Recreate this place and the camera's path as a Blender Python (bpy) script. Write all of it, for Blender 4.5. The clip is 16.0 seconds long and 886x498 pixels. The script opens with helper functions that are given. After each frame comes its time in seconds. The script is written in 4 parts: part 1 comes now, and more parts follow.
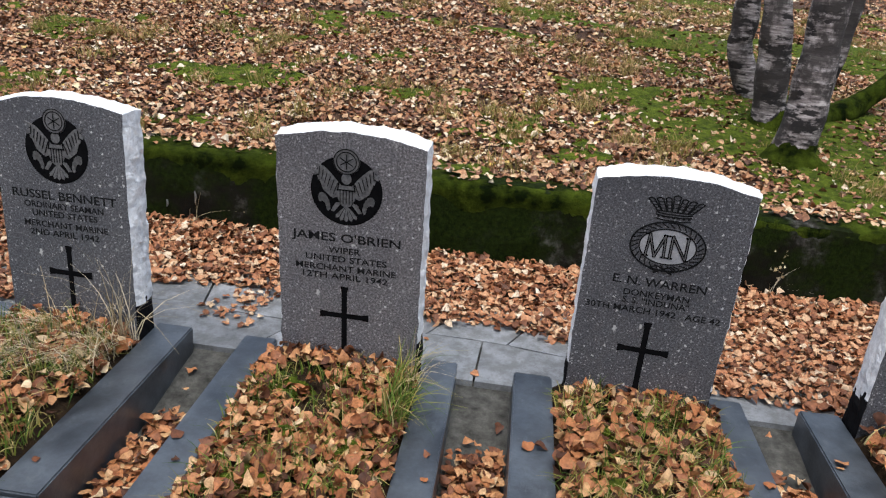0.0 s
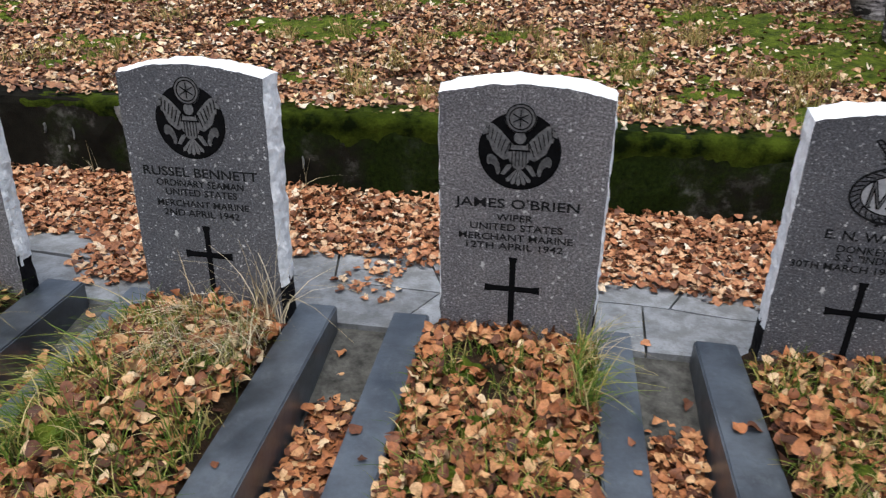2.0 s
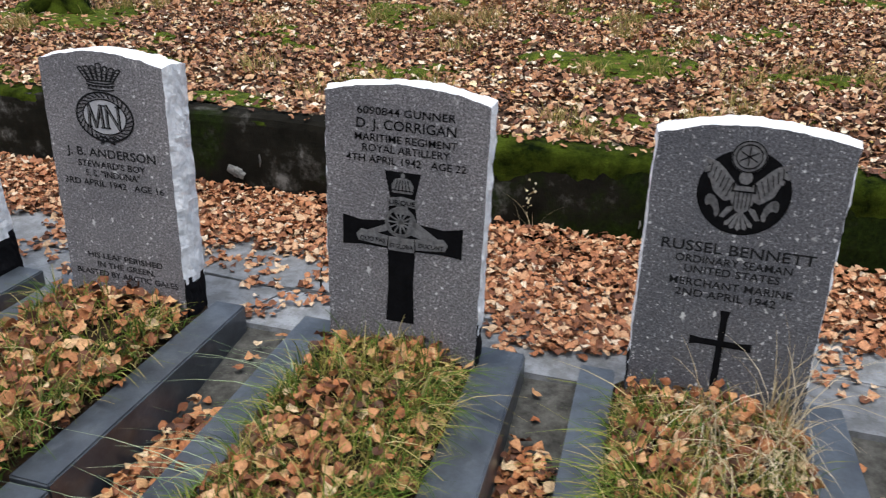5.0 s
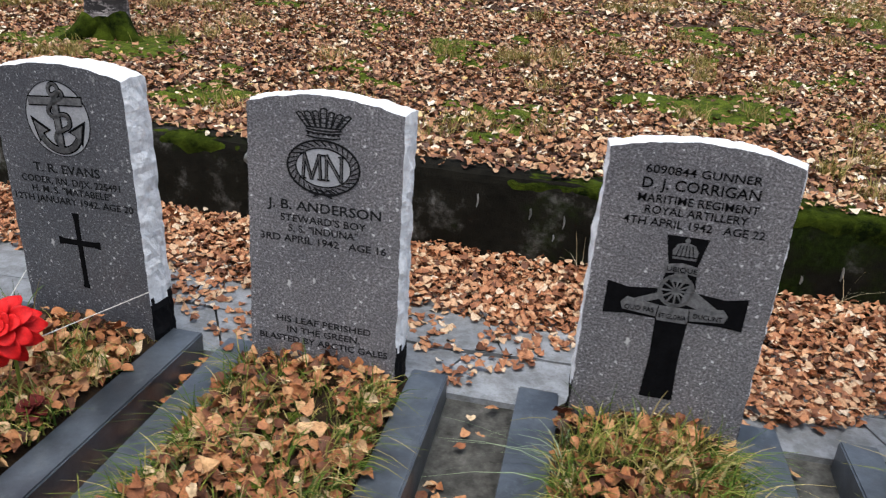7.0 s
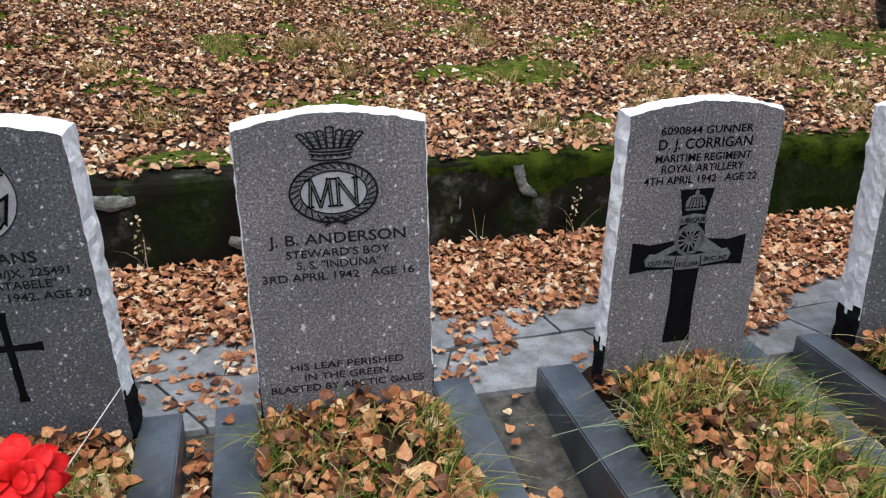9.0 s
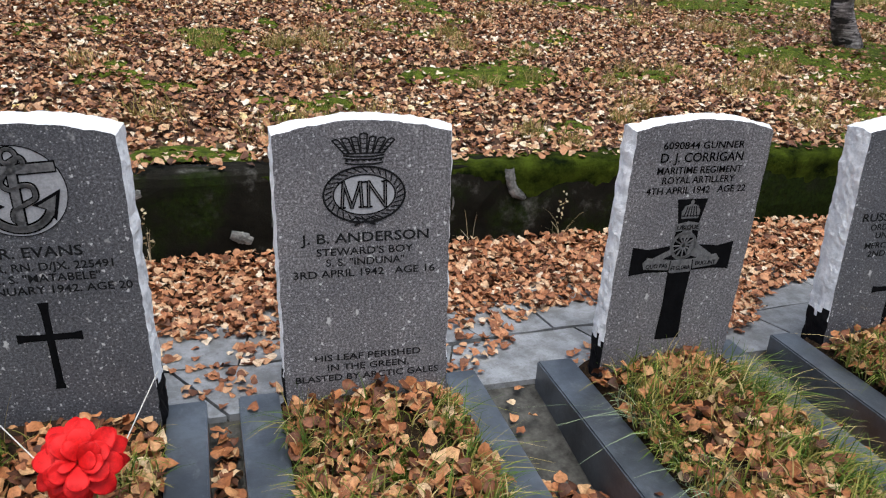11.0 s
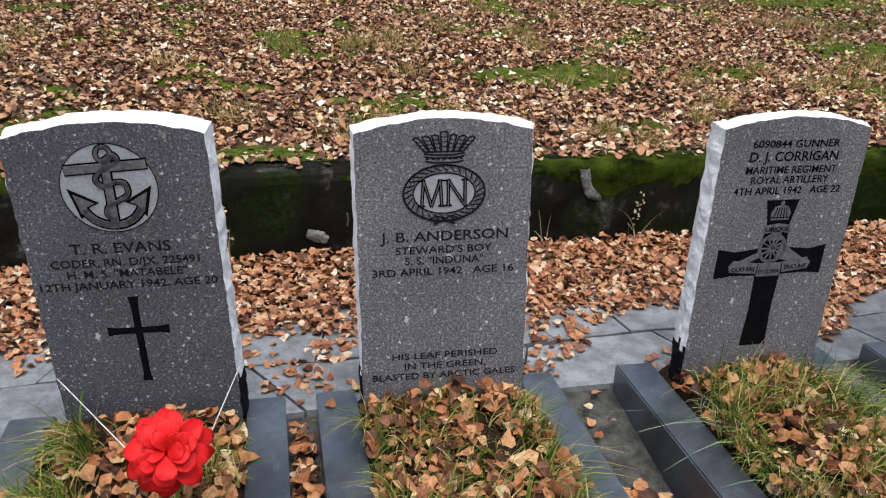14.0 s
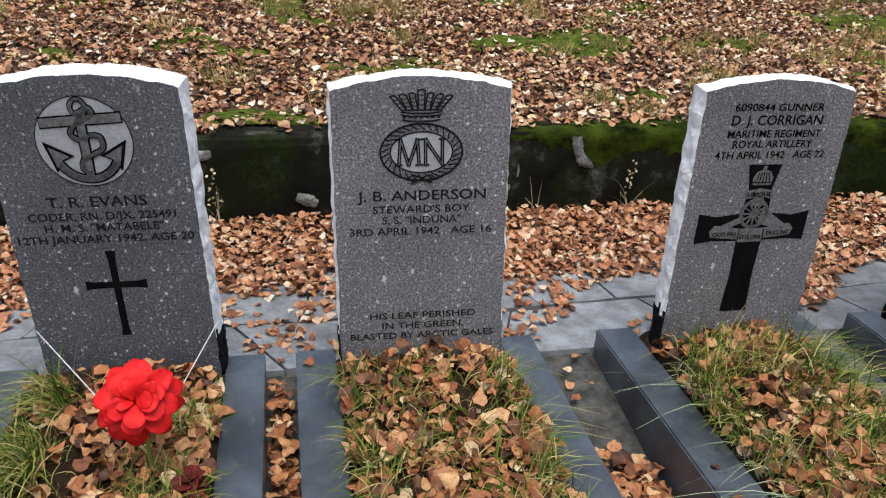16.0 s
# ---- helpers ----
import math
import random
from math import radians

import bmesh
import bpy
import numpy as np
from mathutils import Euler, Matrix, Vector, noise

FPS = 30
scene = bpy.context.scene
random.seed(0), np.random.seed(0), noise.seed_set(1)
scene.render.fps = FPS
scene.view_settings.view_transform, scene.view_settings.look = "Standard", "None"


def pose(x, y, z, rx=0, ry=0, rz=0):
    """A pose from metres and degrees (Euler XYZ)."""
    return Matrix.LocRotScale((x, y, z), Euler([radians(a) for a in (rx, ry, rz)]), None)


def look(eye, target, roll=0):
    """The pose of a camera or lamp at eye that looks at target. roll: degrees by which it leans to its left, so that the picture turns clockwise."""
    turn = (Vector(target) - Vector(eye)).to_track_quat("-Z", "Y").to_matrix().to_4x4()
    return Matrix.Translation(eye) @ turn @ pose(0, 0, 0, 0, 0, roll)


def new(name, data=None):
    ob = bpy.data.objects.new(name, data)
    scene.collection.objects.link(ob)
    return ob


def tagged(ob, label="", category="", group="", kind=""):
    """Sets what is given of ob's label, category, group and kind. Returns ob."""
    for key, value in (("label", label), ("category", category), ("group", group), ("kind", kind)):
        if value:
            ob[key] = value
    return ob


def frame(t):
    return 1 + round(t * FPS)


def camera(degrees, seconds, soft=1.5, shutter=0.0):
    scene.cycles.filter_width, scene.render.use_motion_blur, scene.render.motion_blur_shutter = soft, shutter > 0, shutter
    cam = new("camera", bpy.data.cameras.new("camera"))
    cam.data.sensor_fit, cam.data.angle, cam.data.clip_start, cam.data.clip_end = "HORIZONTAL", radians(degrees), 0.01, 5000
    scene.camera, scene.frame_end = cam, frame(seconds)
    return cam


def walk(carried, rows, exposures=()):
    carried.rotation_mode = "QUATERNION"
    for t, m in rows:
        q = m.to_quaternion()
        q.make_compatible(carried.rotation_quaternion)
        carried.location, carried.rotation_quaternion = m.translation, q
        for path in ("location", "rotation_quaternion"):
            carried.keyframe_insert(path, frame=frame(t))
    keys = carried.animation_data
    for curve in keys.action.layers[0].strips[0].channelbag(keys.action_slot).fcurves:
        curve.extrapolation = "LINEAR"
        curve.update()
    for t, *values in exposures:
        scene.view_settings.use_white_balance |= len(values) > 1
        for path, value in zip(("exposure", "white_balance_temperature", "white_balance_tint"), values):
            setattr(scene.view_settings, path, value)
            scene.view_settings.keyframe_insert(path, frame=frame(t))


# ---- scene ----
cam = camera(60.3, 16.0, 1.2, 0.3)
PATH = [
    (0, (2.709, -1.829, 1.16), (2.562, 0.024, 0.422), 5.5),
    (0.5, (2.705, -1.839, 1.182), (2.545, 0.002, 0.418), 5.2),
    (1, (2.708, -1.826, 1.161), (2.501, 0.027, 0.437), 6.0),
    (1.5, (2.555, -1.745, 1.131), (2.292, 0.072, 0.337), 3.8),
    (2, (2.367, -1.665, 1.107), (2.127, 0.119, 0.236), 1.5),
    (2.5, (2.233, -1.617, 1.1), (1.959, 0.163, 0.232), 2.5),
    (3, (2.035, -1.67, 1.098), (1.85, 0.142, 0.271), 2.6),
    (3.5, (1.862, -1.755, 1.109), (1.54, 0.053, 0.317), 1.8),
    (4, (1.629, -1.743, 1.077), (1.204, 0.065, 0.336), 2.0),
    (4.5, (1.488, -1.624, 1.056), (1.062, 0.156, 0.248), 0.3),
    (5, (1.309, -1.569, 1.09), (0.846, 0.191, 0.261), 2.1),
    (7.5, (0.355, -1.554, 1.061), (0.118, 0.288, 0.32), 4.7),
    (8, (0.147, -1.581, 1.09), (0.158, 0.266, 0.323), 1.9),
    (8.5, (0.012, -1.55, 1.07), (0.218, 0.292, 0.319), 3.6),
    (9, (-0.147, -1.449, 1.058), (0.306, 0.339, 0.286), 0.7),
    (11.5, (-0.334, -1.514, 1.113), (0.247, 0.232, 0.328), 3.6),
    (12, (-0.349, -1.515, 1.093), (0.163, 0.244, 0.29), 3.7),
    (12.5, (-0.352, -1.508, 1.096), (0.16, 0.265, 0.326), 4.0),
    (13, (-0.319, -1.505, 1.101), (0.079, 0.297, 0.329), 2.6),
    (13.5, (-0.351, -1.486, 1.093), (0.051, 0.314, 0.319), 2.3),
    (14, (-0.351, -1.486, 1.095), (0.065, 0.307, 0.313), 2.1),
    (14.5, (-0.333, -1.488, 1.104), (0.077, 0.302, 0.311), 1.7),
    (15, (-0.322, -1.487, 1.103), (0.09, 0.292, 0.288), 0.9),
    (15.5, (-0.308, -1.501, 1.069), (0.111, 0.275, 0.251), 1.8),
    (16, (-0.283, -1.515, 1.067), (0.105, 0.257, 0.225), 2.6),
]

walk(cam, [(t, look(eye, target, roll)) for t, eye, target, roll in PATH])

# ---- light: an overcast autumn day ----
world = bpy.data.worlds.new("sky")
scene.world = world
world.use_nodes = True
wn = world.node_tree.nodes
sky = wn.new("ShaderNodeTexSky")
sky.sky_type, sky.sun_disc = "NISHITA", False
sky.sun_elevation, sky.sun_rotation = radians(70), radians(200)
sky.air_density, sky.dust_density, sky.ozone_density = 1.0, 4.0, 1.0
grey = wn.new("ShaderNodeHueSaturation")
grey.inputs["Saturation"].default_value = 0.85
world.node_tree.links.new(sky.outputs[0], grey.inputs["Color"])
world.node_tree.links.new(grey.outputs[0], wn["Background"].inputs["Color"])
wn["Background"].inputs["Strength"].default_value = 0.125
sun = new("sun", bpy.data.lights.new("sun", "SUN"))
sun.data.energy, sun.data.angle, sun.data.color = 1.55, radians(42), (0.94, 0.985, 1.0)
sun.matrix_world = look((1, -2.5, 9), (0, 0, 0))
scene.view_settings.exposure = 0.75


# ---- materials ----
def material(name, rough=0.8, metal=0.0, gloss=0.3):
    m = bpy.data.materials.new(name)
    m.use_nodes = True
    bsdf = m.node_tree.nodes["Principled BSDF"]
    bsdf.inputs["Roughness"].default_value, bsdf.inputs["Metallic"].default_value = rough, metal
    bsdf.inputs["Specular IOR Level"].default_value = gloss
    return m, m.node_tree.nodes, m.node_tree.links, bsdf


def coords(n, l, scale=(1, 1, 1)):
    c, mp = n.new("ShaderNodeTexCoord"), n.new("ShaderNodeMapping")
    mp.inputs["Scale"].default_value = scale
    l.new(c.outputs["Object"], mp.inputs["Vector"])
    return mp.outputs[0]


def noise_tex(n, l, vec, scale, detail=4.0, rough=0.6):
    t = n.new("ShaderNodeTexNoise")
    t.inputs["Scale"].default_value, t.inputs["Detail"].default_value, t.inputs["Roughness"].default_value = scale, detail, rough
    if vec is not None:
        l.new(vec, t.inputs["Vector"])
    return t.outputs["Fac"]


def ramp(n, l, fac, stops, interp="LINEAR"):
    r = n.new("ShaderNodeValToRGB")
    r.color_ramp.interpolation = interp
    while len(r.color_ramp.elements) < len(stops):
        r.color_ramp.elements.new(0.5)
    for e, (p, c) in zip(r.color_ramp.elements, stops):
        e.position, e.color = p, (*c, 1)
    l.new(fac, r.inputs[0])
    return r.outputs[0]


def mix(n, l, fac, a, b, mode="MIX"):
    m = n.new("ShaderNodeMix")
    m.data_type, m.blend_type = "RGBA", mode
    for value, socket in ((fac, m.inputs[0]), (a, m.inputs[6]), (b, m.inputs[7])):
        if isinstance(value, (int, float)):
            socket.default_value = value
        elif isinstance(value, tuple):
            socket.default_value = (*value, 1)
        else:
            l.new(value, socket)
    return m.outputs[2]


def bump(n, l, bsdf, height, strength, distance):
    b = n.new("ShaderNodeBump")
    b.inputs["Strength"].default_value, b.inputs["Distance"].default_value = strength, distance
    l.new(height, b.inputs["Height"])
    l.new(b.outputs[0], bsdf.inputs["Normal"])


def g(v):
    return (v, v, v)


def mat_granite(name, tone):
    m, n, l, b = material(name, 0.48, 0.0, 0.5)
    v = coords(n, l)
    coarse = ramp(n, l, noise_tex(n, l, v, 190, 5, 0.85), [(0.36, (0.012, 0.012, 0.013)), (0.5, (0.100, 0.099, 0.103)), (0.64, (0.29, 0.288, 0.296))])
    fine = ramp(n, l, noise_tex(n, l, v, 620, 2, 0.8), [(0.3, g(0.45)), (0.7, g(1.5))])
    c = mix(n, l, 1.0, coarse, fine, "MULTIPLY")
    blotch = ramp(n, l, noise_tex(n, l, v, 4, 6, 0.7), [(0.3, (0.66, 0.67, 0.70)), (0.7, (1.18, 1.16, 1.14))])
    c = mix(n, l, 1.0, mix(n, l, 1.0, c, blotch, "MULTIPLY"), tone, "MULTIPLY")
    for scale, size, fleck, rare in ((170, 0.26, (0.42, 0.42, 0.43), 0.74), (75, 0.19, (0.58, 0.58, 0.58), 0.79), (30, 0.13, (0.50, 0.50, 0.49), 0.80)):
        wob, nz, sc = n.new("ShaderNodeVectorMath"), n.new("ShaderNodeTexNoise"), n.new("ShaderNodeVectorMath")
        wob.operation, sc.operation = "ADD", "SCALE"
        nz.inputs["Scale"].default_value, nz.inputs["Detail"].default_value = scale * 1.6, 3
        sc.inputs["Scale"].default_value = 1.1 / scale
        w = n.new("ShaderNodeTexVoronoi")
        w.inputs["Scale"].default_value = scale
        l.new(v, nz.inputs["Vector"])
        l.new(nz.outputs["Color"], sc.inputs[0])
        l.new(v, wob.inputs[0])
        l.new(sc.outputs[0], wob.inputs[1])
        l.new(wob.outputs[0], w.inputs["Vector"])
        keep, pick = n.new("ShaderNodeSeparateColor"), n.new("ShaderNodeMath")
        pick.operation = "MULTIPLY"
        l.new(w.outputs["Color"], keep.inputs[0])
        l.new(ramp(n, l, w.outputs["Distance"], [(0.0, g(1)), (size, g(0.8)), (size + 0.08, g(0))]), pick.inputs[0])
        l.new(ramp(n, l, keep.outputs[0], [(0.0, g(0)), (rare, g(0)), (rare + 0.12, g(1))]), pick.inputs[1])
        c = mix(n, l, pick.outputs[0], c, fleck)
    l.new(c, b.inputs["Base Color"])
    bump(n, l, b, noise_tex(n, l, v, 180, 3), 0.25, 0.002)
    return m


def mat_two(name, dark, light, scale, rough=0.8, fine=60, relief=0.3, depth=0.004, spread=(0.3, 0.7), gloss=0.2):
    m, n, l, b = material(name, rough, 0.0, gloss)
    v = coords(n, l)
    c = ramp(n, l, noise_tex(n, l, v, scale, 6, 0.65), [(spread[0], dark), (spread[1], light)])
    f = ramp(n, l, noise_tex(n, l, v, fine, 4, 0.7), [(0.3, g(0.75)), (0.7, g(1.15))])
    l.new(mix(n, l, 1.0, c, f, "MULTIPLY"), b.inputs["Base Color"])
    bump(n, l, b, noise_tex(n, l, v, fine, 5, 0.7), relief, depth)
    return m


def mat_kerb():
    m, n, l, b = material("blue_grey_slate", 0.4, 0.0, 1.0)
    v = coords(n, l)
    c = ramp(n, l, noise_tex(n, l, v, 7, 6, 0.65), [(0.36, (0.016, 0.021, 0.027)), (0.50, (0.040, 0.049, 0.060)), (0.64, (0.066, 0.080, 0.096))])
    f = ramp(n, l, noise_tex(n, l, v, 90, 4, 0.7), [(0.35, g(0.8)), (0.7, g(1.15))])
    vein = ramp(n, l, noise_tex(n, l, coords(n, l, (1, 0.5, 1)), 22, 8, 0.78), [(0.55, g(0)), (0.68, g(0.7))])
    c = mix(n, l, vein, mix(n, l, 1.0, c, f, "MULTIPLY"), (0.10, 0.112, 0.12))
    l.new(c, b.inputs["Base Color"])
    l.new(ramp(n, l, noise_tex(n, l, v, 12, 5), [(0.3, g(0.32)), (0.7, g(0.5))]), b.inputs["Roughness"])
    bump(n, l, b, noise_tex(n, l, v, 60, 5, 0.7), 0.25, 0.003)
    return m


def mat_slab():
    m, n, l, b = material("wet_slate_paving", 0.42, 0.0, 0.5)
    v = coords(n, l)
    info = n.new("ShaderNodeObjectInfo")
    c = ramp(n, l, noise_tex(n, l, v, 6, 7, 0.7), [(0.3, (0.165, 0.174, 0.184)), (0.7, (0.31, 0.324, 0.340))])
    tone = ramp(n, l, info.outputs["Random"], [(0.0, g(0.72)), (1.0, g(1.10))])
    c = mix(n, l, 1.0, c, tone, "MULTIPLY")
    stain = ramp(n, l, noise_tex(n, l, v, 17, 8, 0.75), [(0.42, (0.62, 0.61, 0.58)), (0.58, g(1.05))])
    c = mix(n, l, 1.0, c, stain, "MULTIPLY")
    speck = ramp(n, l, noise_tex(n, l, v, 130, 3, 0.7), [(0.60, g(0)), (0.68, g(0.5))])
    c = mix(n, l, speck, c, (0.07, 0.066, 0.055))
    l.new(c, b.inputs["Base Color"])
    bump(n, l, b, noise_tex(n, l, v, 35, 6, 0.7), 0.3, 0.004)
    return m


def mat_leaf(name, stops):
    m, n, l, b = material(name, 0.6)
    geo = n.new("ShaderNodeNewGeometry")
    c = ramp(n, l, geo.outputs["Random Per Island"], stops)
    v = coords(n, l)
    spot = ramp(n, l, noise_tex(n, l, v, 90, 5, 0.75), [(0.3, (0.42, 0.38, 0.34)), (0.60, (1.14, 1.14, 1.14))])
    l.new(mix(n, l, 1.0, c, spot, "MULTIPLY"), b.inputs["Base Color"])
    bump(n, l, b, noise_tex(n, l, v, 160, 3), 0.3, 0.002)
    return m


def mat_island(name, stops, rough=0.7):
    m, n, l, b = material(name, rough)
    geo = n.new("ShaderNodeNewGeometry")
    l.new(ramp(n, l, geo.outputs["Random Per Island"], stops), b.inputs["Base Color"])
    return m


def mat_wall():
    m, n, l, b = material("mossy_concrete", 0.95, 0.0, 0.05)
    v = coords(n, l)
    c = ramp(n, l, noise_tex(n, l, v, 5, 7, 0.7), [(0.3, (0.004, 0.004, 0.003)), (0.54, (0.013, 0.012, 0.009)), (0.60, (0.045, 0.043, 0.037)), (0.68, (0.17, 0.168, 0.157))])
    split, along = n.new("ShaderNodeSeparateXYZ"), n.new("ShaderNodeMapRange")
    l.new(v, split.inputs[0])
    l.new(split.outputs[0], along.inputs["Value"])
    along.inputs["From Min"].default_value, along.inputs["From Max"].default_value = 0.3, 1.3
    along.inputs["To Min"].default_value, along.inputs["To Max"].default_value = -0.09, 0.10
    push = n.new("ShaderNodeMath")
    l.new(noise_tex(n, l, v, 2.6, 6, 0.65), push.inputs[0])
    l.new(along.outputs[0], push.inputs[1])
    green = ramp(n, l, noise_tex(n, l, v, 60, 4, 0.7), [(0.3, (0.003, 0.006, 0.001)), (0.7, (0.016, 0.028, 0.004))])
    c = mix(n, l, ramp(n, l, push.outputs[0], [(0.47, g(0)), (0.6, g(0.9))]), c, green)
    l.new(c, b.inputs["Base Color"])
    bump(n, l, b, noise_tex(n, l, v, 30, 7, 0.75), 0.7, 0.012)
    return m


def mat_bark():
    m, n, l, b = material("birch_bark", 0.75)
    lines = coords(n, l, (6, 6, 48))
    c = ramp(n, l, noise_tex(n, l, lines, 1.5, 5, 0.7), [(0.36, (0.07, 0.058, 0.056)), (0.5, (0.21, 0.183, 0.178)), (0.64, (0.50, 0.455, 0.44))])
    scar = ramp(n, l, noise_tex(n, l, coords(n, l, (5, 5, 14)), 1.5, 5, 0.65), [(0.50, g(0)), (0.55, g(1))])
    big = ramp(n, l, noise_tex(n, l, coords(n, l, (4, 4, 3)), 1.4, 6, 0.7), [(0.45, g(0)), (0.54, g(0.92))])
    c = mix(n, l, scar, c, (0.014, 0.012, 0.012))
    l.new(mix(n, l, big, c, (0.030, 0.025, 0.023)), b.inputs["Base Color"])
    bump(n, l, b, noise_tex(n, l, lines, 1.5, 6, 0.7), 0.5, 0.008)
    return m


GRANITE = mat_granite("grey_granite", (1.24, 1.22, 1.24))
DARKGRANITE = mat_granite("blue_grey_granite", (0.74, 0.77, 0.825))
WHITE = mat_two("white_masonry_paint", (0.70, 0.715, 0.735), (0.88, 0.89, 0.90), 14, 0.7, 60, 0.8, 0.008)
BLACK = mat_two("black_paint", (0.004, 0.004, 0.005), (0.010, 0.010, 0.011), 20, 0.8, 120, 0.2, 0.001, (0.3, 0.7), 0.06)
INK = mat_two("black_inlay", (0.0025, 0.0025, 0.003), (0.006, 0.006, 0.007), 30, 0.85, 150, 0.2, 0.001, (0.3, 0.7), 0.04)
WORN = mat_two("worn_black_lettering", (0.005, 0.005, 0.006), (0.022, 0.022, 0.023), 60, 0.85, 160, 0.2, 0.001, (0.3, 0.7), 0.05)
PALE = mat_two("pale_dressed_stone", (0.26, 0.265, 0.28), (0.36, 0.365, 0.38), 30, 0.6, 200, 0.2, 0.001)
CARVED = mat_two("carved_grey_stone", (0.055, 0.055, 0.057), (0.17, 0.169, 0.172), 90, 0.7, 220, 0.3, 0.001)
KERB, SLAB, WALL, BARK = mat_kerb(), mat_slab(), mat_wall(), mat_bark()
LEAF = mat_leaf("weathered_birch_leaves", [(0.0, (0.078, 0.037, 0.022)), (0.16, (0.162, 0.069, 0.038)), (0.34, (0.293, 0.132, 0.063)), (0.54, (0.426, 0.208, 0.099)), (0.70, (0.448, 0.274, 0.162)), (0.82, (0.538, 0.345, 0.185)), (0.91, (0.605, 0.487, 0.342)), (0.97, (0.773, 0.683, 0.538)), (1.0, (0.577, 0.394, 0.087))])
STREWN = mat_leaf("orange_coral_leaves", [(0.0, (0.085, 0.034, 0.018)), (0.12, (0.18, 0.070, 0.034)), (0.34, (0.34, 0.138, 0.064)), (0.56, (0.45, 0.205, 0.098)), (0.76, (0.50, 0.278, 0.150)), (0.90, (0.57, 0.40, 0.25)), (1.0, (0.66, 0.55, 0.42))])
FRESH = mat_leaf("fresh_orange_leaves", [(0.0, (0.045, 0.018, 0.009)), (0.16, (0.11, 0.040, 0.019)), (0.38, (0.25, 0.090, 0.036)), (0.58, (0.37, 0.145, 0.056)), (0.76, (0.43, 0.205, 0.090)), (0.90, (0.50, 0.290, 0.135)), (1.0, (0.60, 0.46, 0.29))])
LITTER = mat_two("rotting_leaf_litter", (0.014, 0.009, 0.005), (0.055, 0.030, 0.013), 40, 0.95, 150, 1.0, 0.012)
SOIL = mat_two("leafy_soil", (0.022, 0.013, 0.008), (0.105, 0.055, 0.032), 30, 0.95, 70, 0.8, 0.01)
GAP = mat_two("damp_concrete", (0.020, 0.020, 0.017), (0.10, 0.098, 0.088), 24, 0.8, 110, 0.4, 0.006)
MOSS = mat_two("green_moss", (0.020, 0.036, 0.004), (0.135, 0.175, 0.018), 22, 0.95, 160, 1.0, 0.012, (0.32, 0.68), 0.1)
WALLMOSS = mat_two("dark_wall_moss", (0.004, 0.008, 0.001), (0.075, 0.105, 0.010), 9, 0.95, 130, 1.0, 0.012, (0.38, 0.72), 0.05)
BLADE = mat_island("autumn_grass", [(0.0, (0.030, 0.066, 0.006)), (0.38, (0.092, 0.155, 0.016)), (0.62, (0.20, 0.21, 0.035)), (0.85, (0.34, 0.27, 0.085)), (1.0, (0.45, 0.37, 0.18))])
STRAW = mat_island("dry_straw", [(0.0, (0.33, 0.25, 0.13)), (0.6, (0.50, 0.41, 0.25)), (1.0, (0.62, 0.55, 0.42))])
CORD = mat_two("white_cord", (0.50, 0.49, 0.45), (0.70, 0.69, 0.65), 40, 0.8, 160, 0.2, 0.001)
RED = mat_two("red_fabric", (0.50, 0.006, 0.008), (0.72, 0.014, 0.014), 25, 0.6, 140, 0.2, 0.001)
DARKRED = mat_two("dark_red_fabric", (0.055, 0.007, 0.005), (0.12, 0.012, 0.009), 25, 0.7, 140, 0.2, 0.001)


# ---- helpers for building ----
def part(name, bm, mat, parent=None, label=""):
    me = bpy.data.meshes.new(name)
    bm.to_mesh(me)
    bm.free()
    me.materials.append(mat)
    ob = new(name, me)
    ob.parent = parent
    return tagged(ob, label)


def soup(name, verts, faces, mat, parent=None, smooth=False):
    """One mesh object from arrays: verts (n, 3), faces (m, k)."""
    verts, faces = np.asarray(verts, np.float32), np.asarray(faces, np.int32)
    me = bpy.data.meshes.new(name)
    k = faces.shape[1]
    me.vertices.add(len(verts))
    me.vertices.foreach_set("co", verts.ravel())
    me.loops.add(faces.size)
    me.loops.foreach_set("vertex_index", faces.ravel())
    me.polygons.add(len(faces))
    me.polygons.foreach_set("loop_start", np.arange(len(faces), dtype=np.int32) * k)
    if smooth:
        me.polygons.foreach_set("use_smooth", np.ones(len(faces), bool))
    me.update(calc_edges=True)
    me.materials.append(mat)
    ob = new(name, me)
    ob.parent = parent
    return ob


def box(bm, x0, x1, y0, y1, z0, z1, bevel=0.0):
    r = bmesh.ops.create_cube(bm, size=1, matrix=Matrix.LocRotScale(((x0 + x1) / 2, (y0 + y1) / 2, (z0 + z1) / 2), None, (x1 - x0, y1 - y0, z1 - z0)))
    if bevel:
        bmesh.ops.bevel(bm, geom=list({e for v in r["verts"] for e in v.link_edges}), offset=bevel, segments=2, affect="EDGES")
    return bm


def rough_up(bm, amount, scale, seed=0.0):
    for v in bm.verts:
        v.co += amount * noise.noise_vector(v.co * scale + Vector((seed, seed * 2.3, seed * 0.7)))


rng = np.random.default_rng(7)


# ---- ground: one sheet, low in front of the retaining wall, high behind it ----
WALL_Y0, WALL_Y1, TOP = 0.998, 1.135, 0.315


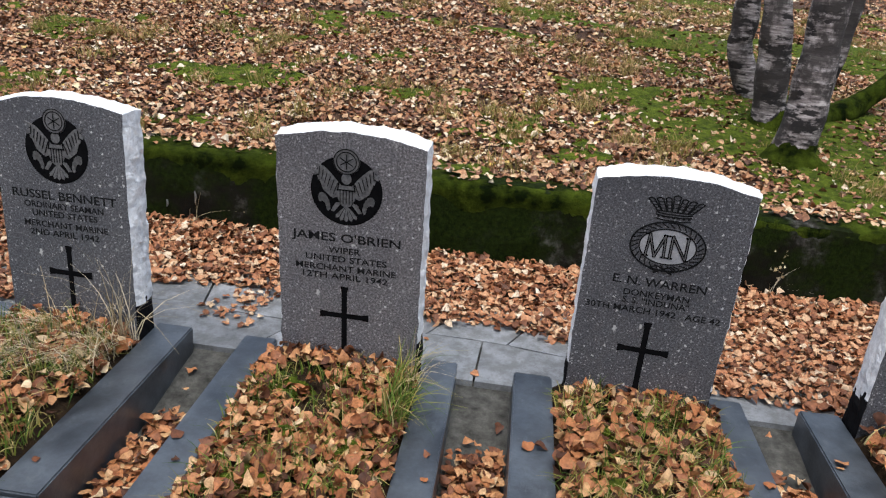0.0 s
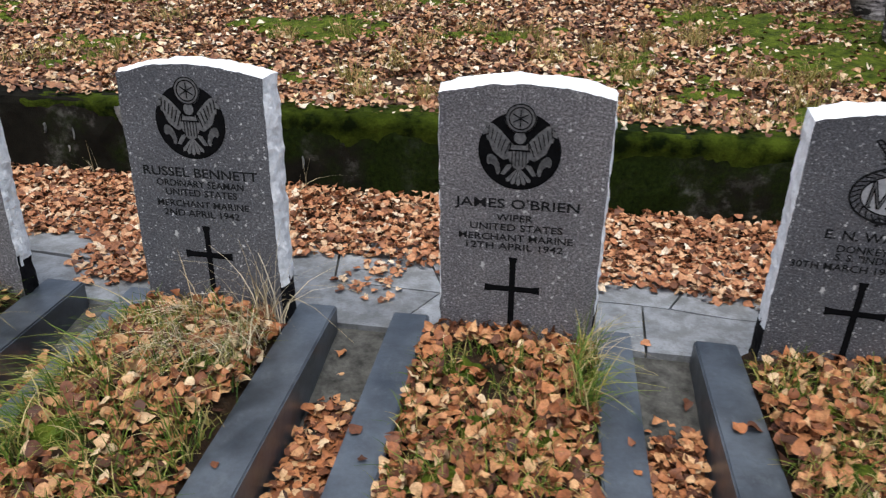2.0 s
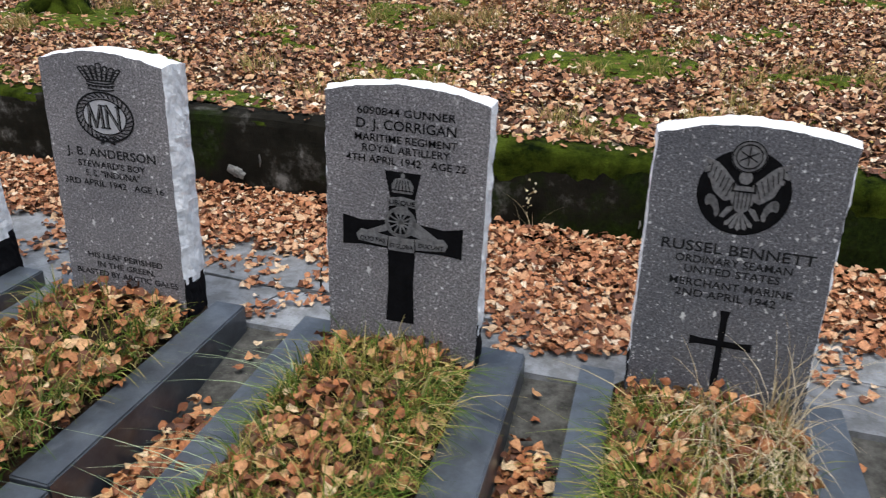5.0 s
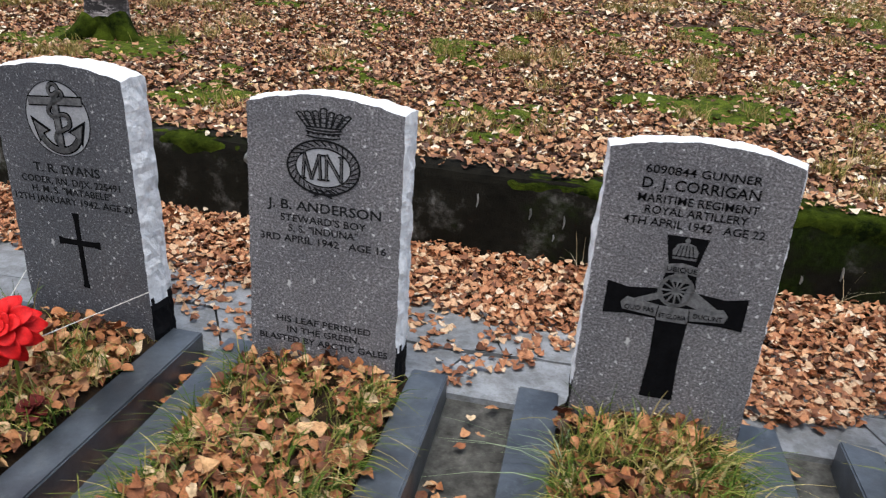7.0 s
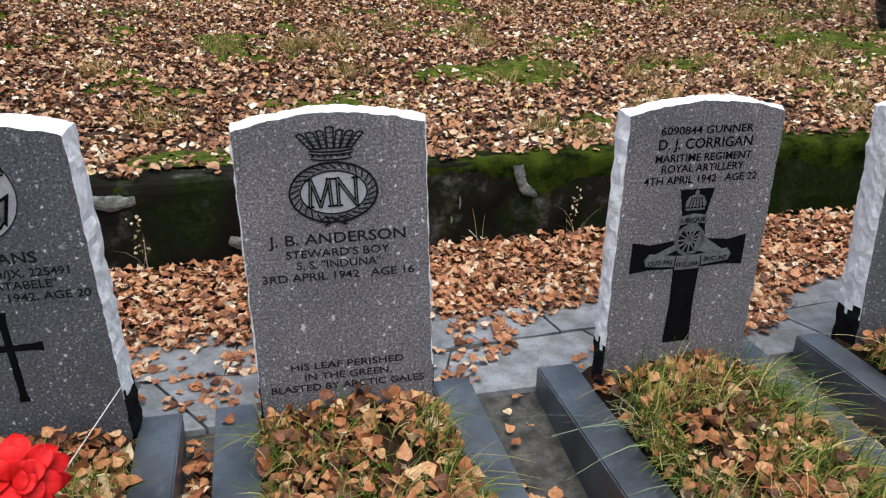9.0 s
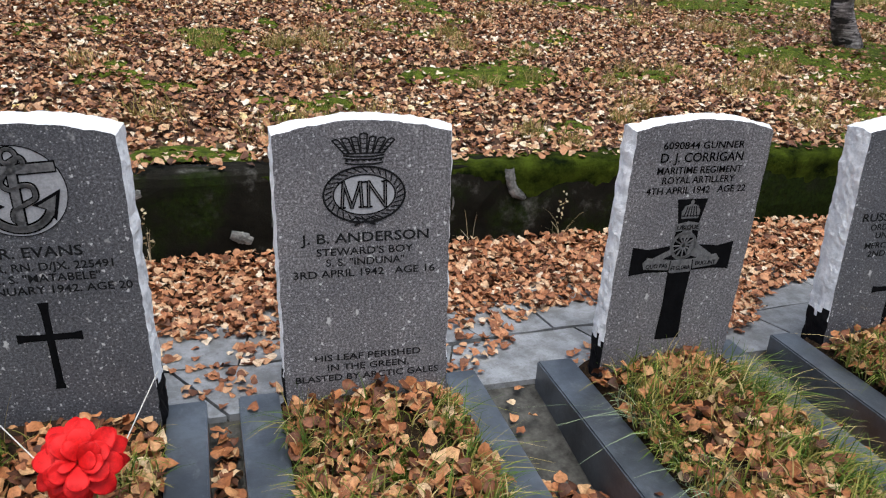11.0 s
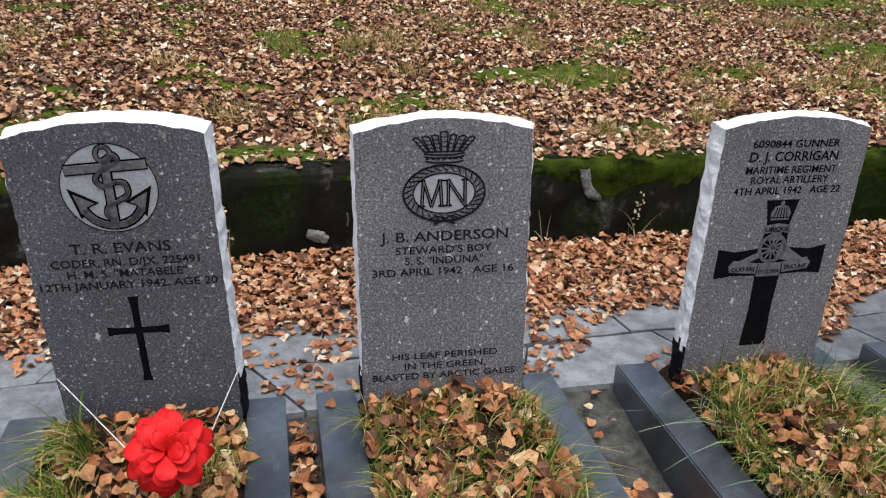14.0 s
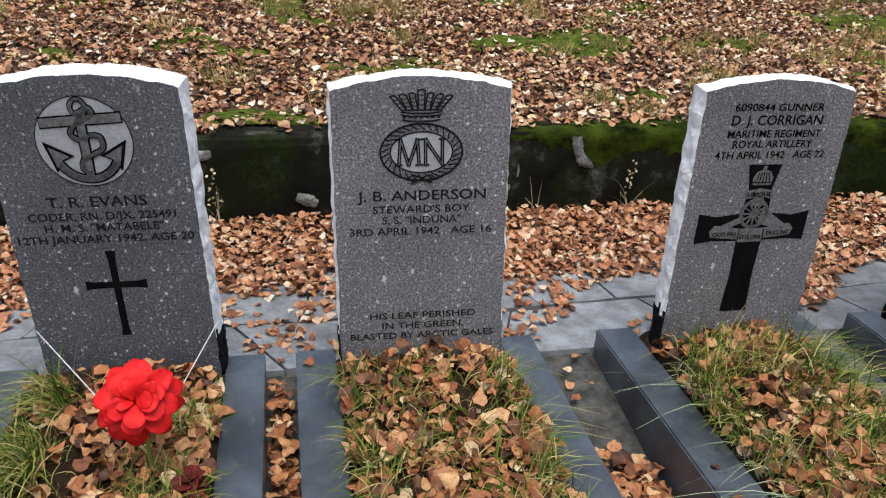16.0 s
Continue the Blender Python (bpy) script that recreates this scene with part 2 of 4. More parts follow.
def ground_z(x, y):
    if y < 1.075:
        return -0.035 - 0.075 * min(1.0, max(0.0, 1 - y / 0.2)) + 0.006 * noise.noise((x * 3, y * 3, 0))
    rise = min(1.0, (y - 1.075) / 0.6)
    return TOP - 0.02 + 0.02 * rise + rise * (0.035 * noise.noise((x * 0.9, y * 0.9, 4)) + 0.012 * noise.noise((x * 3.1, y * 3.1, 9))) + 0.10 * min(max(0.0, y - 1.5), 3.0) + 0.02 * max(0.0, y - 4.5)


def build_ground():
    xs = [-400, -150, -60, -25, -14] + [-9 + 0.25 * i for i in range(89)] + [18, 30, 70, 160, 400]
    ys = [-400, -120, -40, -15, -6, -4, -3, -2.2] + [-1.8 + 0.2 * i for i in range(15)] + [1.073, 1.079] + [1.2 + 0.2 * i for i in range(60)] + [14, 18, 26, 40, 80, 160, 400]
    verts = [(x, y, ground_z(x, y)) for y in ys for x in xs]
    n = len(xs)
    faces = [(j * n + i, j * n + i + 1, (j + 1) * n + i + 1, (j + 1) * n + i) for j in range(len(ys) - 1) for i in range(n - 1)]
    ob = soup("ground", verts, faces, SOIL, smooth=True)
    return tagged(ob, "dark leafy cemetery soil, one level behind the retaining wall", "ground", kind="structure")


build_ground()


def build_retaining_wall():
    holder = tagged(new("retaining_wall"), "low damp concrete retaining wall overgrown with moss", "wall", kind="structure")
    bm = bmesh.new()
    nx, x0, x1 = 260, -6.0, 10.0
    prof = [(WALL_Y0 + 0.004, -0.12), (WALL_Y0 + 0.002, 0.02), (WALL_Y0, 0.10), (WALL_Y0, 0.18), (WALL_Y0 + 0.002, 0.25), (WALL_Y0 + 0.004, TOP - 0.035),
            (WALL_Y0 + 0.012, TOP - 0.010), (WALL_Y0 + 0.035, TOP), (WALL_Y0 + 0.08, TOP + 0.002), (WALL_Y1, TOP), (WALL_Y1, -0.12)]
    rows = []
    for i in range(nx + 1):
        x = x0 + (x1 - x0) * i / nx
        rows.append([])
        for y, z in prof:
            a = 0.010 * noise.noise((x * 4, y * 4, z * 5)) + 0.006 * noise.noise((x * 14, y * 14, z * 14))
            rows[-1].append(bm.verts.new((x, y + a, z + 0.008 * noise.noise((x * 3, 7, 0)) + 0.5 * a)))
    for a, b in zip(rows, rows[1:]):
        for k in range(len(prof) - 1):
            bm.faces.new((a[k], b[k], b[k + 1], a[k + 1]))
    bmesh.ops.recalc_face_normals(bm, faces=bm.faces)
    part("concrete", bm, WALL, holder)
    return holder


retaining = build_retaining_wall()


# ---- headstones ----
STONE_W, RISE = 0.378, 0.028


def contour(shoulder, steps_side=48, steps_arch=40):
    """The outline of a headstone's face from its left foot over the arch to its right foot."""
    h = STONE_W / 2
    radius = (h * h + RISE * RISE) / (2 * RISE)
    span = math.asin(h / radius)
    pts = [(-h, -0.12 + (shoulder + 0.12) * i / steps_side, -1.0, 0.0) for i in range(steps_side)]
    for i in range(steps_arch + 1):
        a = -span + 2 * span * i / steps_arch
        pts.append((radius * math.sin(a), shoulder + RISE - radius + radius * math.cos(a), math.sin(a) * 0.3 + (-0.7 if i == 0 else 0.7 if i == steps_arch else 0), 1.0))
    pts += [(h, shoulder - (shoulder + 0.12) * i / steps_side, 1.0, 0.0) for i in range(1, steps_side + 1)]
    return pts


def headstone(x, y, shoulder, turn, lean_back, lean_side, seed, label, thick, stone_mat, band=0.15):
    holder = tagged(new("headstone"), label, "headstone", group="row of war grave headstones")
    pts = contour(shoulder)
    depth = [0.0, 0.04, 0.16, 0.3, 0.44, 0.58, 0.72, 0.86, 0.96, 1.0]
    ring = []
    for px, pz, nx, nz in pts:
        row = []
        for d in depth:
            p = Vector((px * 30, d * thick * 30, pz * 30)) + Vector((seed * 9.1, seed, 0))
            chips = 0.0050 * noise.noise(p * 0.9) + 0.0040 * noise.noise(p * 2.1)
            swell = 0.006 * math.sin(math.pi * d) if 0 < d < 1 else 0.0
            k = chips + swell if d > 0 else chips * 0.6
            row.append((px + nx * k, d * thick, pz + nz * k))
        ring.append(row)
    bm = bmesh.new()
    bm.faces.new([bm.verts.new(r[0]) for r in reversed(ring)])
    bm.faces.new([bm.verts.new(r[-1]) for r in ring])
    bmesh.ops.recalc_face_normals(bm, faces=bm.faces)
    for f in bm.faces:
        if (f.normal.y > 0) != (f.calc_center_median().y > thick / 2):
            f.normal_flip()
    part("face", bm, stone_mat, holder, "polished dark grey granite flecked with white")
    made = {"painted_edge": bmesh.new(), "left": bmesh.new(), "right": bmesh.new()}
    seen = {}

    def vert(where, i, k):
        if (where, i, k) not in seen:
            seen[where, i, k] = made[where].verts.new(ring[i][k])
        return seen[where, i, k]
    for i in range(len(ring) - 1):
        for k in range(len(depth) - 1):
            z = (ring[i][k][2] + ring[i + 1][k][2]) / 2
            low = z < band + 0.03 * noise.noise((i * 0.33, k * 1.2, seed * 3.1))
            where = "painted_edge" if not low else "left" if i < len(ring) / 2 else "right"
            made[where].faces.new((vert(where, i, k), vert(where, i, k + 1), vert(where, i + 1, k + 1), vert(where, i + 1, k)))
    for where, bm in made.items():
        bmesh.ops.recalc_face_normals(bm, faces=bm.faces)
        if where == "painted_edge":
            part("painted_edge", bm, WHITE, holder, "rough-hewn edge painted white")
        else:
            part("foot_band", bm, BLACK, holder, "black painted foot of the edge")
    holder.matrix_world = pose(x, y, 0, lean_back, lean_side, turn)
    return holder


STONES = {}
for key, x, y, sh, turn, back, side, label in (
    ("anchor", -0.641, 0.036, 0.705, -5.3, 1.0, -2.3, "grey granite headstone with an anchor roundel and white painted edges"),
    ("boy", 0.010, -0.007, 0.701, -4.1, -2.9, -1.5, "grey granite headstone with a rope badge and verse, white edges"),
    ("gunner", 0.801, -0.017, 0.700, 0.7, -0.2, 0.4, "grey granite headstone with a large black cross and cannon badge"),
    ("seaman", 1.542, -0.012, 0.680, -3.9, -2.0, -1.5, "grey granite headstone with an eagle roundel, dry grass at its foot"),
    ("wiper", 2.335, -0.008, 0.696, -2.0, 3.8, -1.1, "grey granite headstone with an eagle roundel and a slim black cross"),
    ("donkeyman", 3.120, 0.0, 0.674, -5.3, 3.0, -0.5, "grey granite headstone with a rope badge and slim black cross"),
    ("end", 3.900, 0.0, 0.655, 0.0, 0.0, 0.0, "plain dark grey granite headstone with white painted edges"),
):
    STONES[key] = headstone(x, y, sh, turn, back, side, len(STONES) + 1.0, label, 0.058 if key == "gunner" else 0.088, GRANITE if key in ("boy", "gunner", "wiper") else DARKGRANITE)


# ---- grave surrounds: slate kerbs round a bed of soil ----
KERB_TOP, BACK, JOINT, FRONT = 0.05, 0.092, -0.67, -1.25
GRAVES = {"anchor": (-0.960, -0.863, -0.446, -0.358), "boy": (-0.286, -0.193, 0.217, 0.310), "gunner": (0.490, 0.590, 0.985, 1.101),
          "seaman": (1.239, 1.325, 1.735, 1.843), "wiper": (2.002, 2.098, 2.534, 2.631), "donkeyman": (2.794, 2.901, 3.335, 3.428), "end": (3.590, 3.700, 4.130, 4.230)}


def grave_surround(x0, x1, x2, x3, seed):
    holder = tagged(new("grave_kerb"), "blue-grey slate kerb framing a grave bed", "kerb", group="grave kerbs")
    for name, a, b, c, d, top in (("side_kerb", x0, x1, JOINT + 0.003, BACK, KERB_TOP), ("side_kerb", x2, x3, JOINT + 0.003, BACK, KERB_TOP),
                                  ("side_kerb", x0 + 0.006, x1 + 0.006, FRONT, JOINT - 0.003, KERB_TOP - 0.003), ("side_kerb", x2 + 0.008, x3 + 0.008, FRONT, JOINT - 0.003, KERB_TOP - 0.004),
                                  ("front_kerb", x0, x3, FRONT - 0.1, FRONT - 0.004, KERB_TOP - 0.003)):
        bm = bmesh.new()
        box(bm, a, b, c, d, -0.14, top + 0.004 * noise.noise((a * 9, seed, 0)), 0.004)
        rough_up(bm, 0.0025, 9, seed)
        part(name, bm, KERB, holder)
    return holder


for i, (key, xs) in enumerate(GRAVES.items()):
    grave_surround(*xs, i * 1.7)


def bed_z(x, y, x1, x2):
    u = (x - x1) / (x2 - x1)
    return 0.030 + 0.045 * math.sin(math.pi * min(1, max(0, u))) ** 0.5 + 0.010 * noise.noise((x * 9, y * 9, 2))


def grave_bed(x1, x2, label):
    nx, ny = 16, 44
    y0, y1 = FRONT + 0.002, BACK - 0.03
    verts = [(x1 + (x2 - x1) * i / nx, y0 + (y1 - y0) * j / ny, bed_z(x1 + (x2 - x1) * i / nx, y0 + (y1 - y0) * j / ny, x1, x2)) for j in range(ny + 1) for i in range(nx + 1)]
    faces = [(j * (nx + 1) + i, j * (nx + 1) + i + 1, (j + 1) * (nx + 1) + i + 1, (j + 1) * (nx + 1) + i) for j in range(ny) for i in range(nx)]
    return tagged(soup("grave_bed", verts, faces, LITTER, smooth=True), label, "grave bed", group="grave beds")


for key, (x0, x1, x2, x3) in GRAVES.items():
    grave_bed(x1 + 0.002, x2 - 0.002, "dark soil bed strewn with fallen leaves and grass")


def gap_z(y):
    return -0.030 - 0.055 * min(1.0, max(0.0, (0.06 - y) / 0.35))


def walkway_strip():
    bm = bmesh.new()
    xs, ys = [-2 + 0.2 * i for i in range(36)], [-1.4 + 0.1 * i for i in range(21)]
    grid = [[bm.verts.new((x, y, gap_z(y) + 0.004 * noise.noise((x * 7, y * 7, 1)))) for x in xs] for y in ys]
    for a, b in zip(grid, grid[1:]):
        for i in range(len(xs) - 1):
            bm.faces.new((a[i], a[i + 1], b[i + 1], b[i]))
    return tagged(part("path_base", bm, GAP), "damp grey concrete base between the graves", "path", kind="structure")


walkway_strip()


# ---- trees ----
def tube(bm, points, radii, sides=14, lump=0.0, seed=0.0):
    rings = []
    for k, (p, r) in enumerate(zip(points, radii)):
        p = Vector(p)
        ahead = (Vector(points[min(k + 1, len(points) - 1)]) - Vector(points[max(k - 1, 0)])).normalized()
        side = ahead.cross(Vector((0.31, 0.95, 0.05))).normalized()
        up = side.cross(ahead)
        row = []
        for s in range(sides):
            a = 2 * math.pi * s / sides
            d = math.cos(a) * side + math.sin(a) * up
            q = p + d * r
            row.append(bm.verts.new(q + d * lump * noise.noise(q * 6 + Vector((seed, 0, 0)))))
        rings.append(row)
    for a, b in zip(rings, rings[1:]):
        for s in range(sides):
            bm.faces.new((a[s], a[(s + 1) % sides], b[(s + 1) % sides], b[s]))
    bm.faces.new(rings[-1])
    for f in bm.faces:
        f.smooth = True


def bend(points, steps=16):
    """A smooth line through a few points."""
    pts = [Vector(p) for p in points]
    out = []
    for i in range(len(pts) - 1):
        p0, p1, p2, p3 = pts[max(i - 1, 0)], pts[i], pts[i + 1], pts[min(i + 2, len(pts) - 1)]
        for s in range(steps):
            t = s / steps
            out.append(0.5 * (2 * p1 + (p2 - p0) * t + (2 * p0 - 5 * p1 + 4 * p2 - p3) * t * t + (3 * p1 - p0 - 3 * p2 + p3) * t ** 3))
    return out + [pts[-1]]


def trunk(name, holder, points, r0, r1, seed):
    line = bend(points)
    n = len(line) - 1
    radii = [r0 + (r1 - r0) * (k / n) ** 0.8 + r0 * 0.75 * math.exp(-k / n * 20) for k in range(n + 1)]
    bm = bmesh.new()
    tube(bm, line, radii, 18, 0.018, seed)
    ob = part(name, bm, WALLMOSS if points[-1][2] < 2.1 and r0 > 0.08 else BARK, holder)
    if name == "trunk" and r0 > 0.07:
        bm = bmesh.new()
        k = 11
        tube(bm, line[:k], [r * (1.22 - 0.24 * (i / (k - 1)) ** 2) for i, r in enumerate(radii[:k])], 24, 0.03, seed + 4)
        part("moss_sleeve", bm, WALLMOSS, holder, "dark green moss round the foot")
    return ob


def crown(holder, centre, spread, count, seed):
    r = np.random.default_rng(seed)
    c = np.array(centre) + r.normal(0, 1, (count, 3)) * spread
    a = r.normal(0, 1, (count, 3))
    a /= np.linalg.norm(a, axis=1)[:, None]
    b = np.cross(a, r.normal(0, 1, (count, 3)))
    b /= np.linalg.norm(b, axis=1)[:, None]
    v = np.stack([c - 0.035 * a, c + 0.028 * b, c + 0.04 * a, c - 0.028 * b], 1).reshape(-1, 3)
    f = np.arange(4 * count).reshape(-1, 4)
    return soup("crown", v, f, LEAF, holder)


def birch(x, y, stems, roots, crown_at, label, seed):
    holder = tagged(new("birch_tree"), label, "tree", group="birch trees")
    z = ground_z(x, y) - 0.06
    holder.location = (x, y, z)
    for k, (pts, r0, r1) in enumerate(stems):
        trunk("trunk" if r1 > 0.05 else "limb", holder, pts, r0, r1, seed + k)
    for k, (a, b, c) in enumerate(roots):
        bm = bmesh.new()
        line = bend([a, b, c], 8)
        tube(bm, line, [0.075 * (1 - 0.8 * i / (len(line) - 1)) for i in range(len(line))], 12, 0.02, seed + k)
        part("root", bm, WALLMOSS, holder, "mossy root running out under the leaves")
    for k, c in enumerate(crown_at):
        crown(holder, c, (0.8, 0.8, 0.7), 260, int(seed * 10 + k))
    return holder


birch(4.02, 1.88, [
    ([(0, 0, 0), (0.015, 0.0, 0.28), (0.02, 0.02, 0.6), (0.03, 0.1, 2.0), (0.02, 0.2, 4.6)], 0.104, 0.068),
    ([(0.04, 0.50, 0.04), (0.0, 0.52, 0.35), (-0.07, 0.55, 0.8), (-0.25, 0.75, 2.2), (-0.4, 1.0, 4.4)], 0.092, 0.07),
    ([(0.16, 1.10, 0.06), (0.07, 1.10, 0.22), (-0.05, 1.10, 0.46), (-0.08, 1.10, 0.95), (-0.3, 1.3, 4.0)], 0.098, 0.065),
    ([(0.20, 0.45, 0.04), (0.24, 0.45, 0.4), (0.29, 0.47, 0.9), (0.5, 0.6, 2.3), (0.8, 0.7, 4.2)], 0.045, 0.051),
    ([(0.26, 0.66, 0.12), (0.44, 0.76, 0.17), (0.70, 0.92, 0.30), (1.2, 1.1, 0.8), (1.8, 1.3, 2.0)], 0.085, 0.04),
    ([(0.13, 0.15, 3.0), (0.7, 0.0, 3.6), (1.3, -0.2, 4.0)], 0.04, 0.015),
], [((0.04, -0.05, 0.08), (0.12, -0.12, 0.04), (0.22, -0.18, 0.0)), ((-0.05, -0.02, 0.08), (-0.13, -0.06, 0.04), (-0.22, -0.10, 0.0)), ((0.10, 0.50, 0.10), (0.16, 0.38, 0.07), (0.22, 0.22, 0.03))],
    [(0.2, 0.3, 4.6), (0.9, 0.2, 4.4), (-0.5, 1.3, 4.5), (1.2, 0.9, 3.9)], "old multi-stemmed birch with dark-scarred bark and mossy roots", 3.0)
birch(-2.17, 2.45, [
    ([(0, 0, 0), (-0.01, 0.02, 0.35), (-0.06, 0.05, 0.9), (-0.1, 0.1, 2.4), (0.0, 0.2, 4.8)], 0.125, 0.065),
    ([(-0.08, 0.08, 2.4), (-0.5, 0.2, 3.2), (-0.9, 0.3, 3.8)], 0.04, 0.015),
    ([(-0.05, 0.1, 2.9), (0.5, 0.2, 3.6), (0.9, 0.4, 4.1)], 0.04, 0.015),
], [((0.08, -0.04, 0.17), (0.20, -0.08, 0.07), (0.40, -0.13, 0.0)), ((-0.04, -0.08, 0.15), (-0.10, -0.20, 0.06), (-0.17, -0.35, 0.0))], [(0, 0.2, 4.8), (-0.8, 0.3, 4.2), (0.8, 0.3, 4.4)], "thick birch trunk with dark bark, moss round its foot", 8.0)


# ---- fallen leaves ----
def leaf_heap(name, xy, z, size, label, tilt=0.30, detail=True, seed=1, lift=0.012, mat=None):
    """Loose leaves at the places xy, each a curled blade of its own."""
    r = np.random.default_rng(seed)
    n = len(xy)
    if detail:
        u = np.array([-0.46, -0.40, -0.18, 0.12, 0.36, 0.66, 0.36, 0.12, -0.18, -0.40, 0.02])
        w = np.array([0.0, 0.25, 0.47, 0.41, 0.21, 0.0, -0.21, -0.41, -0.47, -0.25, 0.0])
        faces = np.array([(10, i, (i + 1) % 10) for i in range(10)])
    else:
        u, w = np.array([-0.5, 0.05, 0.6, 0.05]), np.array([0.0, 0.42, 0.0, -0.42])
        faces = np.array([(0, 1, 2, 3)])
    s = size * r.uniform(0.65, 1.25, n)[:, None]
    wide = r.uniform(0.75, 1.15, n)[:, None]
    cup, curl = r.normal(0, 0.6, n)[:, None], r.normal(0, 0.45, n)[:, None]
    wave = r.normal(0, 0.10, (n, len(u)))
    local = np.stack([s * u, s * wide * w, s * (cup * w * w * 1.4 + curl * u * u + wave * 0.8)], -1)
    yaw, pitch, roll = r.uniform(0, 6.283, n), r.normal(0, tilt, n), r.normal(0, tilt, n)
    cy, sy, cp, sp, cr, sr = np.cos(yaw), np.sin(yaw), np.cos(pitch), np.sin(pitch), np.cos(roll), np.sin(roll)
    zero = np.zeros(n)
    rz = np.stack([np.stack([cy, -sy, zero], -1), np.stack([sy, cy, zero], -1), np.stack([zero, zero, zero + 1], -1)], 1)
    ry = np.stack([np.stack([cp, zero, sp], -1), np.stack([zero, zero + 1, zero], -1), np.stack([-sp, zero, cp], -1)], 1)
    rx = np.stack([np.stack([zero + 1, zero, zero], -1), np.stack([zero, cr, -sr], -1), np.stack([zero, sr, cr], -1)], 1)
    v = np.einsum("nij,nkj->nki", rz @ ry @ rx, local)
    low = v[:, :, 2].min(1)
    v[:, :, 0] += xy[:, 0][:, None]
    v[:, :, 1] += xy[:, 1][:, None]
    v[:, :, 2] += (np.asarray(z) - low * 0.75 + r.uniform(0, 1, n) ** 2 * lift)[:, None]
    k = len(u)
    f = (faces[None] + (np.arange(n) * k)[:, None, None]).reshape(-1, faces.shape[1])
    return tagged(soup(name, v.reshape(-1, 3), f, mat or LEAF, smooth=False), label, "leaves", kind="stuff")


def scatter(n, x0, x1, y0, y1):
    return np.stack([rng.uniform(x0, x1, n), rng.uniform(y0, y1, n)], -1)


def patch_field(xy, scale, seed):
    return np.array([noise.noise((x * scale, y * scale, seed)) + 0.45 * noise.noise((x * scale * 2.7, y * scale * 2.7, seed + 5)) for x, y in xy])


def heights(xy):
    return np.array([ground_z(x, y) for x, y in xy])


# the upper level, with green openings in the cover
near = scatter(88000, -5, 8, 1.02, 4.2)
field = patch_field(near, 2.0, 21) + np.clip((near[:, 0] - 2.2) * 0.08, -0.06, 0.16)
near = near[(rng.uniform(0, 1, len(near)) > np.clip((field - 0.12) * 3.0, 0, 0.5)) & (rng.uniform(0, 1, len(near)) < 0.10 + 4.5 * (near[:, 1] - 1.02))]
near_z = np.where(near[:, 1] < WALL_Y1 + 0.02, TOP + 0.004, heights(near))
leaf_heap("upper_leaves", near, near_z, 0.0315, "thick cover of rust-brown birch leaves on the upper ground", seed=2, lift=0.02)
mid = scatter(62000, -9, 13, 4.2, 10.5)
field = patch_field(mid, 0.9, 33)
mid = mid[rng.uniform(0, 1, len(mid)) > np.clip((field - 0.1) * 2.4, 0, 0.6)]
leaf_heap("upper_leaves", mid, heights(mid), 0.050, "rust-brown birch leaves spread over the upper ground", detail=False, seed=3, lift=0.02)
far = scatter(26000, -16, 22, 10.5, 22)
leaf_heap("upper_leaves", far, heights(far), 0.075, "distant fallen birch leaves under the trees", detail=False, seed=4)
# the strip at the foot of the wall
strip = scatter(46000, -3.2, 5.6, 0.10, 0.994)
edge = np.interp(strip[:, 0], [-3, -0.9, -0.45, 0, 0.45, 0.9, 1.03, 1.26, 1.5, 1.85, 2.7, 3.1, 3.4, 3.8, 5], [0.3, 0.50, 0.48, 0.50, 0.50, 0.44, 0.20, 0.20, 0.42, 0.46, 0.45, 0.35, 0.15, 0.15, 0.3])
strip = strip[rng.uniform(0, 1, len(strip)) < np.clip((strip[:, 1] - edge - 0.09 * patch_field(strip, 2.6, 3)) * 14, 0.0, 1)]
leaf_heap("strip_leaves", strip, -0.010 + 0.018 * np.clip((strip[:, 1] - 0.55) * 3, 0, 1), 0.0275, "drift of orange-brown leaves along the foot of the wall", seed=5, lift=0.03, mat=STREWN)
loose = scatter(6000, -3.0, 5.5, 0.11, 0.55)
loose = loose[patch_field(loose, 4.5, 12) + np.interp(loose[:, 0], [-1.2, -0.5, 0.75, 1.2], [-0.25, 0.06, 0.06, -0.30]) + (loose[:, 1] - 0.3) * 0.8 > rng.uniform(0.0, 0.25, len(loose))]
leaf_heap("scattered_leaves", loose, np.full(len(loose), -0.008), 0.027, "single fallen leaves on the slate paving", tilt=0.2, seed=6, lift=0.002, mat=STREWN)


# ---- carving and lettering on the headstones ----
def plate(bm, pts, layer, thick=0.0008):
    """A thin flat shape on a headstone's face, from points (u, z); a higher layer lies further out."""
    front, back = -layer * 0.0009 - thick, 0.001
    a = [bm.verts.new((u, front, z)) for u, z in pts]
    b = [bm.verts.new((u, back, z)) for u, z in pts]
    n = len(pts)
    bm.faces.new(a)
    for i in range(n):
        bm.faces.new((a[i], b[i], b[(i + 1) % n], a[(i + 1) % n]))


def oval(cx, cz, rx, rz, n=40, a0=0.0, a1=360.0):
    return [(cx + rx * math.cos(radians(a0 + (a1 - a0) * i / n)), cz + rz * math.sin(radians(a0 + (a1 - a0) * i / n))) for i in range(n + (a1 - a0 < 360))]


